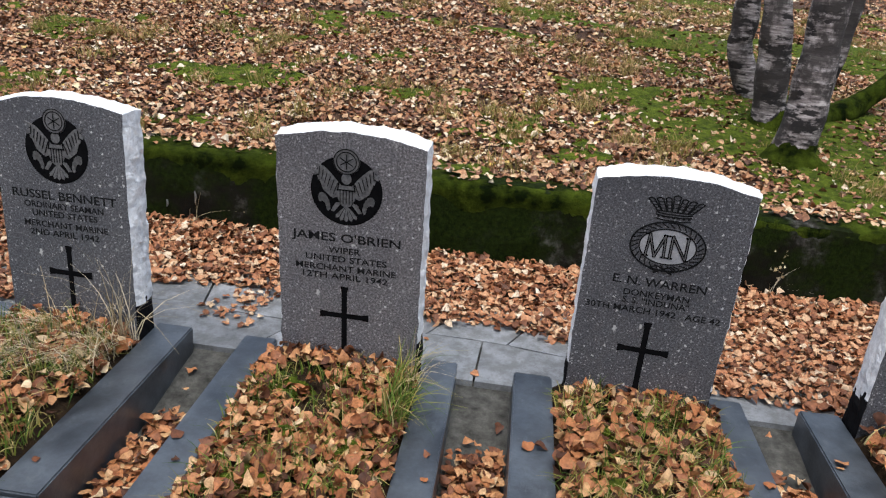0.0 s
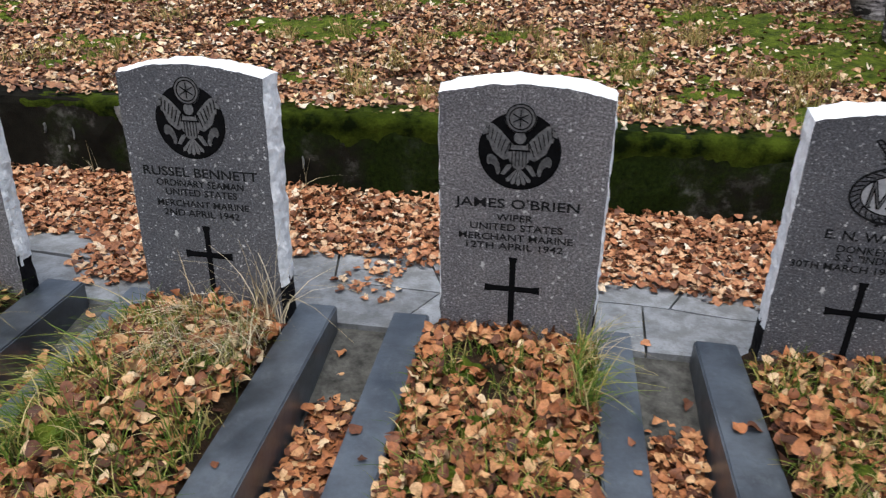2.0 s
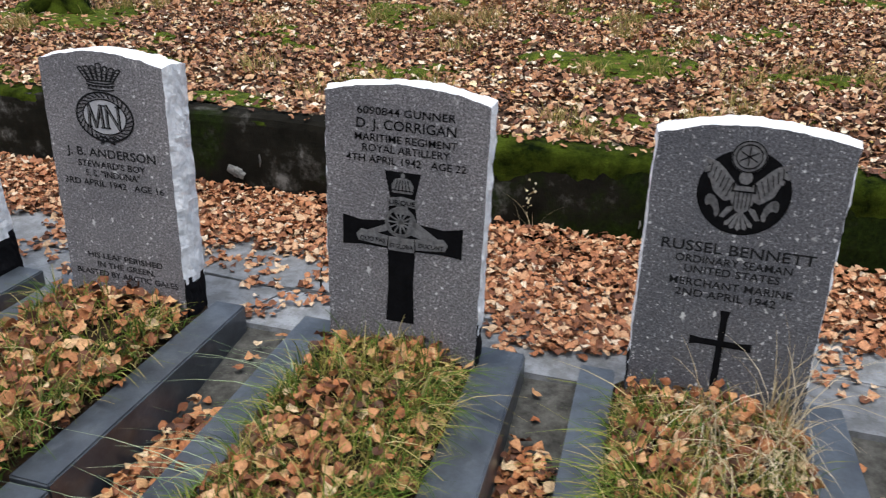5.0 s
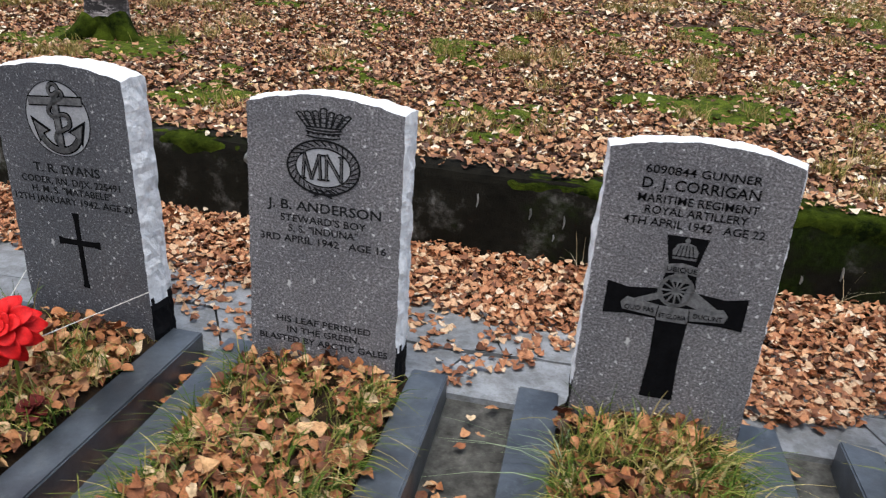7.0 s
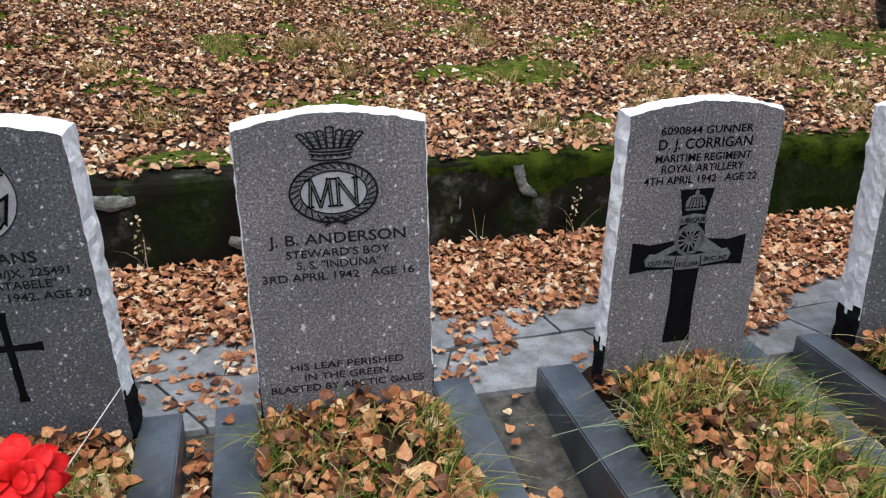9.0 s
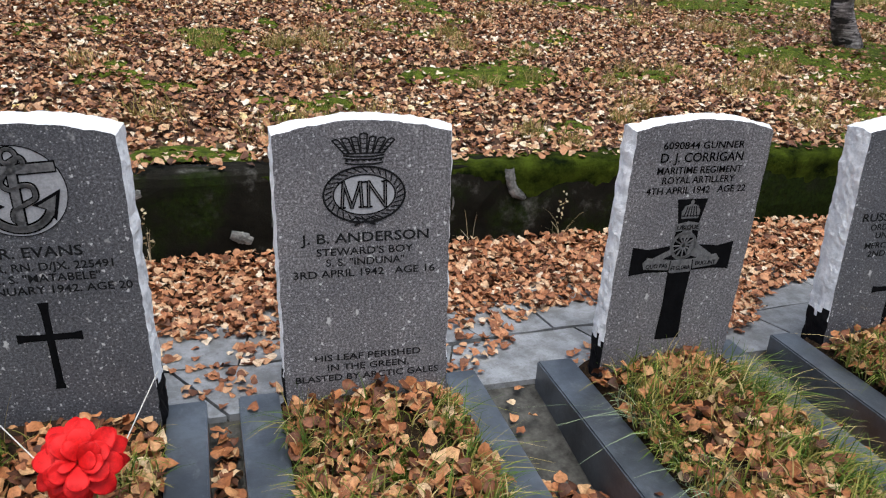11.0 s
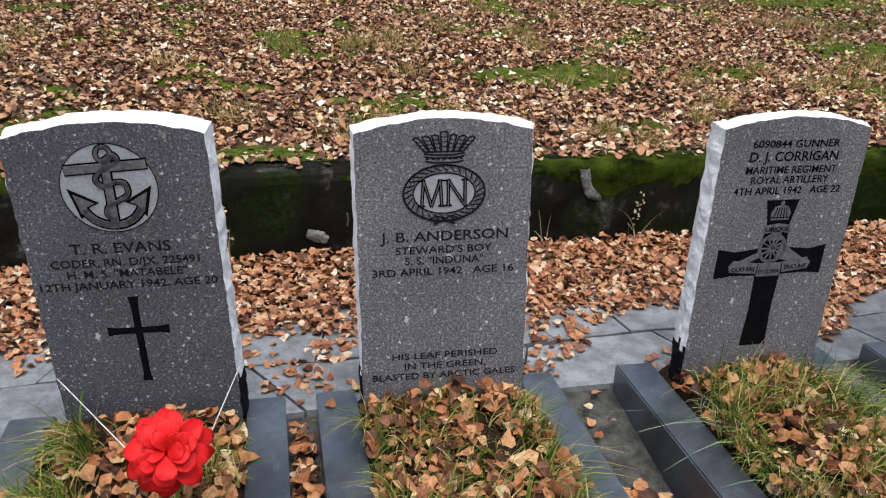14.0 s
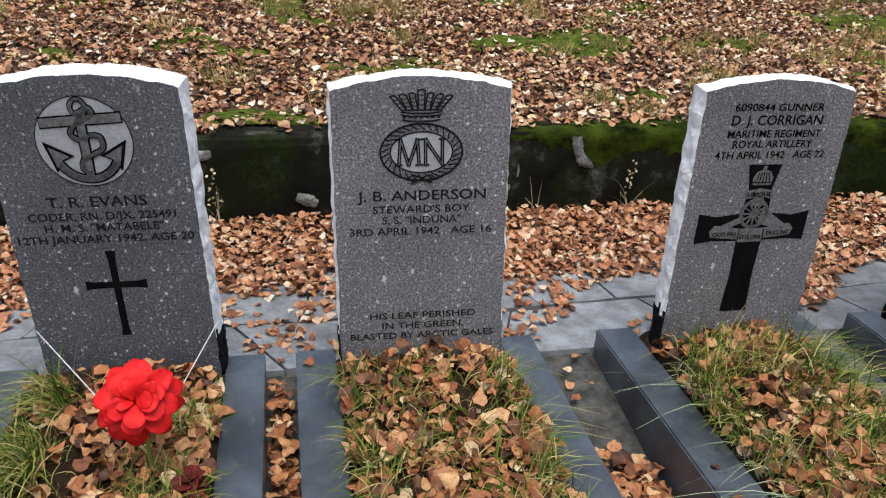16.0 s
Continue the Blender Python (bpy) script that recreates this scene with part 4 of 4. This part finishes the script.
# ---- moss and the pale chipped patch on the wall ----
def moss_rim():
    nx, x0, x1 = 520, -5.0, 9.0
    prof = [(0, TOP - 0.165), (0, TOP - 0.125), (0, TOP - 0.085), (0, TOP - 0.055), (0, TOP - 0.03), (0.006, TOP - 0.01), (0.03, TOP + 0.003), (0.06, TOP + 0.005), (0.10, TOP + 0.003), (0.15, TOP), (0.21, TOP - 0.01), (0.26, TOP - 0.025)]
    verts = []
    for i in range(nx + 1):
        x = x0 + (x1 - x0) * i / nx
        for k, (dy, z) in enumerate(prof):
            f = noise.noise((x * 1.1, 3.3, z * 1.5 + dy)) + 0.5 * noise.noise((x * 5, dy * 9, z * 7)) + (0.10 if k > 4 else -0.75 + 0.20 * k) + max(-0.55, min(0.0, (x - 1.25) * 0.9))
            a = 0.016 * max(-0.7, min(1.0, f)) + 0.004 * noise.noise((x * 28, dy * 28, z * 28))
            verts.append((x, WALL_Y0 + dy - (a if k < 6 else 0.3 * a), z + (a if k > 4 else 0) - 0.002))
    m = len(prof)
    faces = [(i * m + k, (i + 1) * m + k, (i + 1) * m + k + 1, i * m + k + 1) for i in range(nx) for k in range(m - 1)]
    return tagged(soup("wall_moss", verts, faces, WALLMOSS, smooth=True), "dark green moss creeping over the top of the wall", "moss", kind="stuff")


moss_rim()


CHIP = mat_two("pale_chipped_render", (0.050, 0.050, 0.045), (0.30, 0.30, 0.285), 28, 0.9, 90, 0.7, 0.008, (0.34, 0.66))


def wall_streak(points, widths, lift, label):
    """A long raised streak of render that follows a line down the wall."""
    line = bend([(x, 0, z) for x, z in points], 6)
    bm = bmesh.new()
    rows = []
    for i, p in enumerate(line):
        t = i / (len(line) - 1) * (len(widths) - 1)
        k = min(int(t), len(widths) - 2)
        w = widths[k] + (widths[k + 1] - widths[k]) * (t - k)
        d = (line[min(i + 1, len(line) - 1)] - line[max(i - 1, 0)]).normalized()
        side = Vector((d.z, 0, -d.x))
        rows.append([])
        for s, out in ((-0.62, 0.012), (-0.45, -0.6 * lift), (-0.2, -lift), (0.15, -lift), (0.42, -0.6 * lift), (0.6, 0.012)):
            q = p + side * w * (s + 0.16 * noise.noise((i * 0.7, s * 3, 1)))
            rows[-1].append(bm.verts.new((q.x, WALL_Y0 + out, q.z)))
    for a, b in zip(rows, rows[1:]):
        for j in range(5):
            bm.faces.new((a[j], a[j + 1], b[j + 1], b[j]))
    bmesh.ops.recalc_face_normals(bm, faces=bm.faces)
    part("chipped_patch", bm, CHIP, retaining, label)


wall_streak([(0.742, 0.302), (0.748, 0.268), (0.758, 0.235), (0.776, 0.205), (0.812, 0.184)], [0.034, 0.040, 0.034, 0.040, 0.018], 0.018, "pale chipped streak of render")
wall_streak([(-0.66, 0.262), (-0.60, 0.250), (-0.53, 0.258)], [0.030, 0.052, 0.022], 0.010, "pale weathered patch of bare concrete")
wall_streak([(-0.26, 0.100), (-0.22, 0.085), (-0.19, 0.070)], [0.030, 0.048, 0.030], 0.010, "pale weathered patch of bare concrete")
for x, z, h in ((0.22, 0.19, 0.05), (0.41, 0.17, 0.04), (0.53, 0.15, 0.05), (0.50, 0.10, 0.025), (-0.12, 0.12, 0.05), (1.46, 0.10, 0.05), (1.34, 0.07, 0.03)):
    wall_streak([(x, z + h), (x + 0.003, z + h / 2), (x, z)], [0.004, 0.008, 0.004], 0.006, "pale lime run on the concrete")


def moss_carpet(x0, x1, y0, y1, step, scale, seed, level):
    nx, ny = int((x1 - x0) / step), int((y1 - y0) / step)
    verts = []
    for j in range(ny + 1):
        for i in range(nx + 1):
            x, y = x0 + step * i, y0 + step * j
            f = noise.noise((x * scale, y * scale, seed)) + 0.45 * noise.noise((x * scale * 2.7, y * scale * 2.7, seed + 5)) + 0.40 * noise.noise((x * 9, y * 9, seed))
            roots = max(0.0, 0.9 - math.hypot(x - 4.05, (y - 2.2) * 0.7)) * 1.3 + max(0.0, 0.6 - math.hypot(x + 2.2, y - 2.4)) * 1.2
            verts.append((x, y, ground_z(x, y) + min(0.022, 0.07 * (f + roots - level + min(0.16, max(-0.06, (x - 2.2) * 0.08)))) + 0.005 * noise.noise((x * 31, y * 31, 0))))
    faces = [(j * (nx + 1) + i, j * (nx + 1) + i + 1, (j + 1) * (nx + 1) + i + 1, (j + 1) * (nx + 1) + i) for j in range(ny) for i in range(nx)]
    return tagged(soup("ground_moss", verts, faces, MOSS, smooth=True), "patches of green moss between the fallen leaves", "moss", kind="stuff")


moss_carpet(-5, 8, 1.145, 4.3, 0.04, 2.0, 21, 0.18)
moss_carpet(-9, 13, 4.2, 10.6, 0.11, 0.9, 33, 0.14)


# ---- grass ----
def grass(name, roots, z, length, width, lean, mat, label, seed, droop=1.0):
    """Curved tapering blades that stand at the roots; lean: mean push (x, y)."""
    r = np.random.default_rng(seed)
    n = len(roots)
    L = length * r.uniform(0.5, 1.3, n)
    push = np.asarray(lean)[None] + r.normal(0, 0.55, (n, 2))
    across = r.uniform(0, 3.1416, n)
    v = np.zeros((n, 5, 2, 3))
    for k in range(5):
        t = k / 4
        out = t ** 1.6
        cx = roots[:, 0] + push[:, 0] * L * out * 0.8
        cy = roots[:, 1] + push[:, 1] * L * out * 0.8
        cz = z + L * (t - 0.55 * droop * np.minimum(1.0, np.hypot(push[:, 0], push[:, 1])) * t * t)
        w = width * (1 - t * 0.85) / 2
        for s, sign in enumerate((-1, 1)):
            v[:, k, s] = np.stack([cx + sign * w * np.cos(across), cy + sign * w * np.sin(across), cz], -1)
    quads = np.array([(2 * k, 2 * k + 1, 2 * k + 3, 2 * k + 2) for k in range(4)])
    f = (quads[None] + (np.arange(n) * 10)[:, None, None]).reshape(-1, 4)
    return tagged(soup(name, v.reshape(-1, 3), f, mat), label, "grass", kind="stuff")


def bed_grass(key, n, x_lo, x_hi, y_lo, y_hi, length, lean, seed, mat=None, label="green and yellow grass growing through a grave bed", width=0.0046):
    x0, x1, x2, x3 = GRAVES[key]
    xy = scatter(n, x1 + (x2 - x1) * x_lo, x1 + (x2 - x1) * x_hi, y_lo, y_hi)
    clump = patch_field(xy, 9, seed)
    xy = xy[clump > -0.12]
    grass("bed_grass", xy, np.array([bed_z(x, y, x1, x2) for x, y in xy]) + 0.008, length, width, lean, mat or BLADE, label, seed)


bed_grass("gunner", 2000, 0.02, 0.98, -1.05, -0.03, 0.10, (0.0, -0.3), 101)
bed_grass("gunner", 800, 0.02, 0.14, -1.05, -0.04, 0.085, (-0.4, -0.4), 102)
bed_grass("gunner", 1200, 0.72, 0.99, -1.05, -0.06, 0.12, (0.6, -0.4), 103)
bed_grass("seaman", 3600, 0.02, 0.98, -1.05, -0.05, 0.085, (0.0, -0.3), 104)
bed_grass("seaman", 850, 0.01, 0.16, -1.05, -0.10, 0.12, (-0.8, -0.4), 105)
bed_grass("boy", 1900, 0.02, 0.98, -1.05, -0.05, 0.085, (0.1, -0.3), 106)
bed_grass("boy", 800, 0.01, 0.14, -1.05, -0.05, 0.10, (-0.5, -0.4), 107)
bed_grass("boy", 900, 0.80, 0.99, -1.05, -0.05, 0.09, (0.4, -0.3), 118)
GOLDEN = mat_island("golden_grass", [(0.0, (0.16, 0.17, 0.03)), (0.45, (0.30, 0.25, 0.06)), (1.0, (0.46, 0.33, 0.12))])
bed_grass("gunner", 2200, 0.05, 0.95, -0.75, -0.02, 0.055, (0.1, -0.4), 119, GOLDEN, "fine golden autumn grass over a grave bed", 0.0032)
bed_grass("gunner", 120, 0.01, 0.10, -1.0, -0.10, 0.15, (-1.2, -0.4), 122, mat_island("grey_green_grass", [(0.0, (0.12, 0.19, 0.09)), (1.0, (0.34, 0.40, 0.25))]), "long grey-green grass combed over the kerb", 0.0034)
bed_grass("anchor", 4600, 0.01, 0.28, -1.05, -0.05, 0.12, (-0.5, -0.4), 108)
bed_grass("anchor", 2600, 0.62, 0.99, -1.05, -0.06, 0.07, (0.1, -0.3), 109)
bed_grass("wiper", 2600, 0.02, 0.98, -1.05, -0.10, 0.065, (0.0, -0.3), 110)
bed_grass("wiper", 200, 0.86, 0.99, -0.30, -0.05, 0.15, (0.2, -0.2), 111)
bed_grass("donkeyman", 4200, 0.02, 0.98, -1.05, -0.03, 0.075, (0.0, -0.3), 112)
bed_grass("end", 3000, 0.02, 0.98, -1.05, -0.03, 0.08, (0.0, -0.3), 113)
bed_grass("seaman", 170, 0.80, 1.0, -0.08, -0.02, 0.33, (0.0, -0.12), 114, STRAW, "tall dry straw-coloured grass at the foot of a headstone", 0.0032)
bed_grass("seaman", 420, 0.45, 1.0, -0.26, -0.05, 0.17, (-0.3, -0.9), 115, STRAW, "dry flattened straw lying before a headstone", 0.0030)
bed_grass("wiper", 36, 0.88, 1.0, -0.12, -0.03, 0.16, (0.2, -0.1), 116, STRAW, "a few dry grass stalks beside a headstone", 0.0028)
bed_grass("anchor", 18, 0.05, 0.30, -0.5, -0.2, 0.22, (-0.8, -0.3), 117, STRAW, "long dry grass stalks leaning over the kerb", 0.0026)
tuft_at = scatter(520, -6, 9, 1.18, 9.0)
tufts = np.concatenate([c + rng.normal(0, 0.025 + 0.05 * rng.uniform(), (90, 2)) for c in tuft_at])
tufts = tufts[tufts[:, 1] > 1.16]
grass("upper_grass", tufts, heights(tufts), 0.105, 0.0052, (0.0, -0.3), mat_island("yellowed_grass", [(0.0, (0.14, 0.15, 0.03)), (0.5, (0.30, 0.24, 0.07)), (1.0, (0.42, 0.31, 0.13))]), "yellowed grass tufts among the leaves", 120)
weeds = np.concatenate([np.array((x, 0.968)) + rng.normal(0, 0.010, (6, 2)) for x in (-0.53, 0.60, 0.96, 1.46, 3.76)])
grass("wall_weed", weeds, np.full(len(weeds), 0.0), 0.21, 0.0026, (0.0, -0.1), STRAW, "dry weed stalks at the foot of the wall", 121)
seed_at = np.concatenate([np.stack([rng.normal(x, 0.014, 16), rng.normal(0.958, 0.008, 16)], -1) for x in (-0.53, 0.96, 3.76)])
leaf_heap("seed_heads", seed_at, rng.uniform(0.08, 0.21, len(seed_at)), 0.012, "pale seed heads on dry weeds by the wall", seed=77, tilt=1.0, mat=STRAW)


def bed_moss(key, spots):
    x0, x1, x2, x3 = GRAVES[key]
    for u, y, rx, ry in spots:
        cx = x1 + (x2 - x1) * u
        verts, n, m = [(cx, y, bed_z(cx, y, x1, x2) + 0.036)], 22, 7
        for j in range(1, m + 1):
            for i in range(n):
                a = 2 * math.pi * i / n
                k = j / m * (1 + 0.7 * noise.noise((cx * 5 + math.cos(a) * 1.5, y * 5 + math.sin(a) * 1.5, 0)))
                x, yy = cx + rx * k * math.cos(a), y + ry * k * math.sin(a)
                verts.append((x, yy, bed_z(x, yy, x1, x2) + 0.036 * (1 - (j / m) ** 2) + 0.012 * noise.noise((x * 40, yy * 40, 0)) - 0.004 * j / m))
        bm = bmesh.new()
        vs = [bm.verts.new(v) for v in verts]
        for i in range(n):
            bm.faces.new((vs[0], vs[1 + i], vs[1 + (i + 1) % n]))
            for j in range(m - 1):
                a, b = 1 + j * n, 1 + (j + 1) * n
                bm.faces.new((vs[a + i], vs[b + i], vs[b + (i + 1) % n], vs[a + (i + 1) % n]))
        for f in bm.faces:
            f.smooth = True
        tagged(part("moss_cushion", bm, MOSS), "dark green moss cushion on a grave bed", "moss", group="moss cushions")


bed_moss("wiper", [(0.28, -0.20, 0.07, 0.035), (0.40, -0.40, 0.06, 0.04), (0.30, -0.56, 0.08, 0.05), (0.75, -0.42, 0.06, 0.04)])
bed_moss("donkeyman", [(0.30, -0.42, 0.06, 0.05), (0.28, -0.22, 0.05, 0.03)])
bed_moss("seaman", [(0.15, -0.30, 0.05, 0.06), (0.25, -0.55, 0.06, 0.05)])
bed_moss("boy", [(0.55, -0.28, 0.06, 0.04), (0.62, -0.50, 0.06, 0.05)])


for k, key in enumerate(GRAVES):
    bed_grass(key, 700, 0.02, 0.98, -1.1, -0.01, 0.05, (0.1, -0.5), 130 + k, GOLDEN, "flattened golden thatch between the leaves", 0.0030)


# ---- red artificial flower tied to the headstone with a cord ----
FLOWER = Vector((-0.556, -0.365, 0.258))


def flower(at, tilt, spin, layers, mat, label, seed, stem=True):
    """Whorls of cupped petals with blunt tips; a layer is count, reach, rise, breadth, height."""
    holder = tagged(new("fabric_flower"), label, "flower", group="fabric flowers")
    r = random.Random(seed)
    for k, (n, reach, rise, breadth, off) in enumerate(layers):
        for i in range(n):
            a = 2 * math.pi * (i + 0.5 * (k % 2) + r.uniform(-0.12, 0.12)) / n
            long, up = reach * r.uniform(0.92, 1.08), rise * r.uniform(0.85, 1.15)
            fold, twist = r.uniform(0.05, 0.40), r.uniform(-0.5, 0.5)
            bm = bmesh.new()
            grid = []
            for p in range(11):
                t = p / 10
                half = breadth * 0.5 * ((0.30 + 0.70 * math.sin(math.pi / 2 * min(1.0, t / 0.62))) if t < 0.62 else max(0.0, 1 - ((t - 0.62) / 0.385) ** 2) ** 0.62 + 0.02)
                row = []
                for q in range(9):
                    w = q / 4 - 1
                    lift = up * long * t - 0.45 * long * t ** 3 + fold * half * w * w * (1 - 0.4 * t) + 0.002 * noise.noise((a * 3 + w * 2, t * 3, n))
                    row.append(bm.verts.new((long * (0.06 + 0.94 * t), w * half, lift + off)))
                grid.append(row)
            for c, d in zip(grid, grid[1:]):
                for q in range(8):
                    bm.faces.new((c[q], c[q + 1], d[q + 1], d[q]))
            bmesh.ops.transform(bm, matrix=Matrix.Rotation(a, 4, "Z") @ Matrix.Rotation(twist, 4, "X"), verts=bm.verts)
            for f in bm.faces:
                f.smooth = True
            bmesh.ops.solidify(bm, geom=bm.faces[:], thickness=0.0010)
            part("petal", bm, mat, holder)
    holder.matrix_world = Matrix.Translation(at) @ Matrix.Rotation(radians(tilt), 4, "X") @ Matrix.Rotation(spin, 4, "Z")
    if stem:
        bm = bmesh.new()
        down = holder.matrix_world.inverted()
        foot = [down @ (at + Vector(p)) for p in ((0, 0.005, -0.005), (0.004, 0.02, -0.07), (0.0, 0.025, -0.20))]
        tube(bm, bend(foot, 6), [0.004] * 13, 8)
        part("stem", bm, BLADE, holder, "green plastic stem")
    return holder


FULL = ((10, 0.074, 0.04, 0.042, -0.014), (8, 0.068, 0.36, 0.042, -0.006), (6, 0.056, 0.70, 0.039, 0.002), (5, 0.044, 1.0, 0.036, 0.008), (2, 0.030, 1.2, 0.030, 0.012))
flower(FLOWER, 58, 0.3, FULL, RED, "large red fabric flower hung on a cord before a headstone", 3)
flower(Vector((0.780, -0.86, 0.190)), 40, 1.1, FULL, RED, "large red fabric flower standing in a leafy grave bed", 9)
flower(Vector((-0.480, -0.40, 0.095)), 8, 0.0, ((6, 0.034, 0.5, 0.034, -0.004), (5, 0.026, 1.0, 0.03, 0.004), (3, 0.016, 1.3, 0.024, 0.01)), DARKRED, "small faded dark red flower lying among leaves", 4, False)


def cord(a, b, sag, label):
    bm = bmesh.new()
    mid = (Vector(a) + Vector(b)) / 2 - Vector((0, 0, sag))
    line = bend([a, mid, b], 10)
    tube(bm, line, [0.0012] * len(line), 6)
    return tagged(part("cord", bm, CORD), label, "cord", group="cords of the flower")


cord((-0.832, 0.042, 0.175), FLOWER + Vector((-0.05, 0.02, -0.03)), 0.0, "thin pale cord running from the stone to the red flower")
cord((-0.452, 0.008, 0.190), FLOWER + Vector((0.05, 0.02, -0.03)), 0.0, "thin pale cord running from the stone to the red flower")

BED_LEAVES = {"anchor": 2200, "boy": 2200, "gunner": 1500, "seaman": 2200, "wiper": 2500, "donkeyman": 2200, "end": 1800}
for i, (key, (x0, x1, x2, x3)) in enumerate(GRAVES.items()):
    xy = scatter(BED_LEAVES[key], x1 + 0.006, x2 - 0.006, FRONT + 0.02, -0.012)
    if key == "anchor":
        xy = xy[(xy[:, 0] > x1 + 0.14) | (rng.uniform(0, 1, len(xy)) < 0.40)]
    xy = xy[patch_field(xy, 6.5, i * 2.1 + 1) < 0.26 + 0.2 * rng.uniform(0, 1, len(xy))]
    raised = np.clip(0.016 + 0.035 * patch_field(xy, 5, i * 3.3), 0.008, 0.045)
    leaf_heap("bed_leaves", xy, np.array([bed_z(x, y, x1, x2) for x, y in xy]) + 0.005 + raised * rng.uniform(0, 1, len(xy)) ** 1.5, 0.0295, "orange and tan birch leaves lying on a grave bed", seed=20 + i, lift=0.026, tilt=0.5, mat=FRESH)
keys = list(GRAVES)
GAP_FROM = [0.07, -0.24, -0.12, -0.16, -0.14, -0.1]
for i, (a, b) in enumerate(zip(keys, keys[1:])):
    x0, x1 = GRAVES[a][3] + 0.012, GRAVES[b][0] - 0.012
    xy = scatter(int(12000 * (x1 - x0)), x0, x1, FRONT - 0.1, 0.10)
    xy = xy[rng.uniform(0, 1, len(xy)) < np.clip((GAP_FROM[i] - xy[:, 1] + 0.05 * patch_field(xy, 7, i)) * 9, 0.015, 1)]
    leaf_heap("gap_leaves", xy, np.array([gap_z(y) + 0.006 for x, y in xy]), 0.0285, "fallen leaves gathered between two grave kerbs", seed=40 + i, lift=0.03, mat=FRESH)
on_kerb = np.concatenate([scatter(2, a + 0.01, a + 0.08, -0.9, 0.07) for g4 in GRAVES.values() for a in (g4[0], g4[2])])
leaf_heap("kerb_leaves", on_kerb, np.full(len(on_kerb), KERB_TOP + 0.002), 0.028, "single fallen leaves resting on the kerbs", seed=61, tilt=0.15, lift=0.001, mat=FRESH)
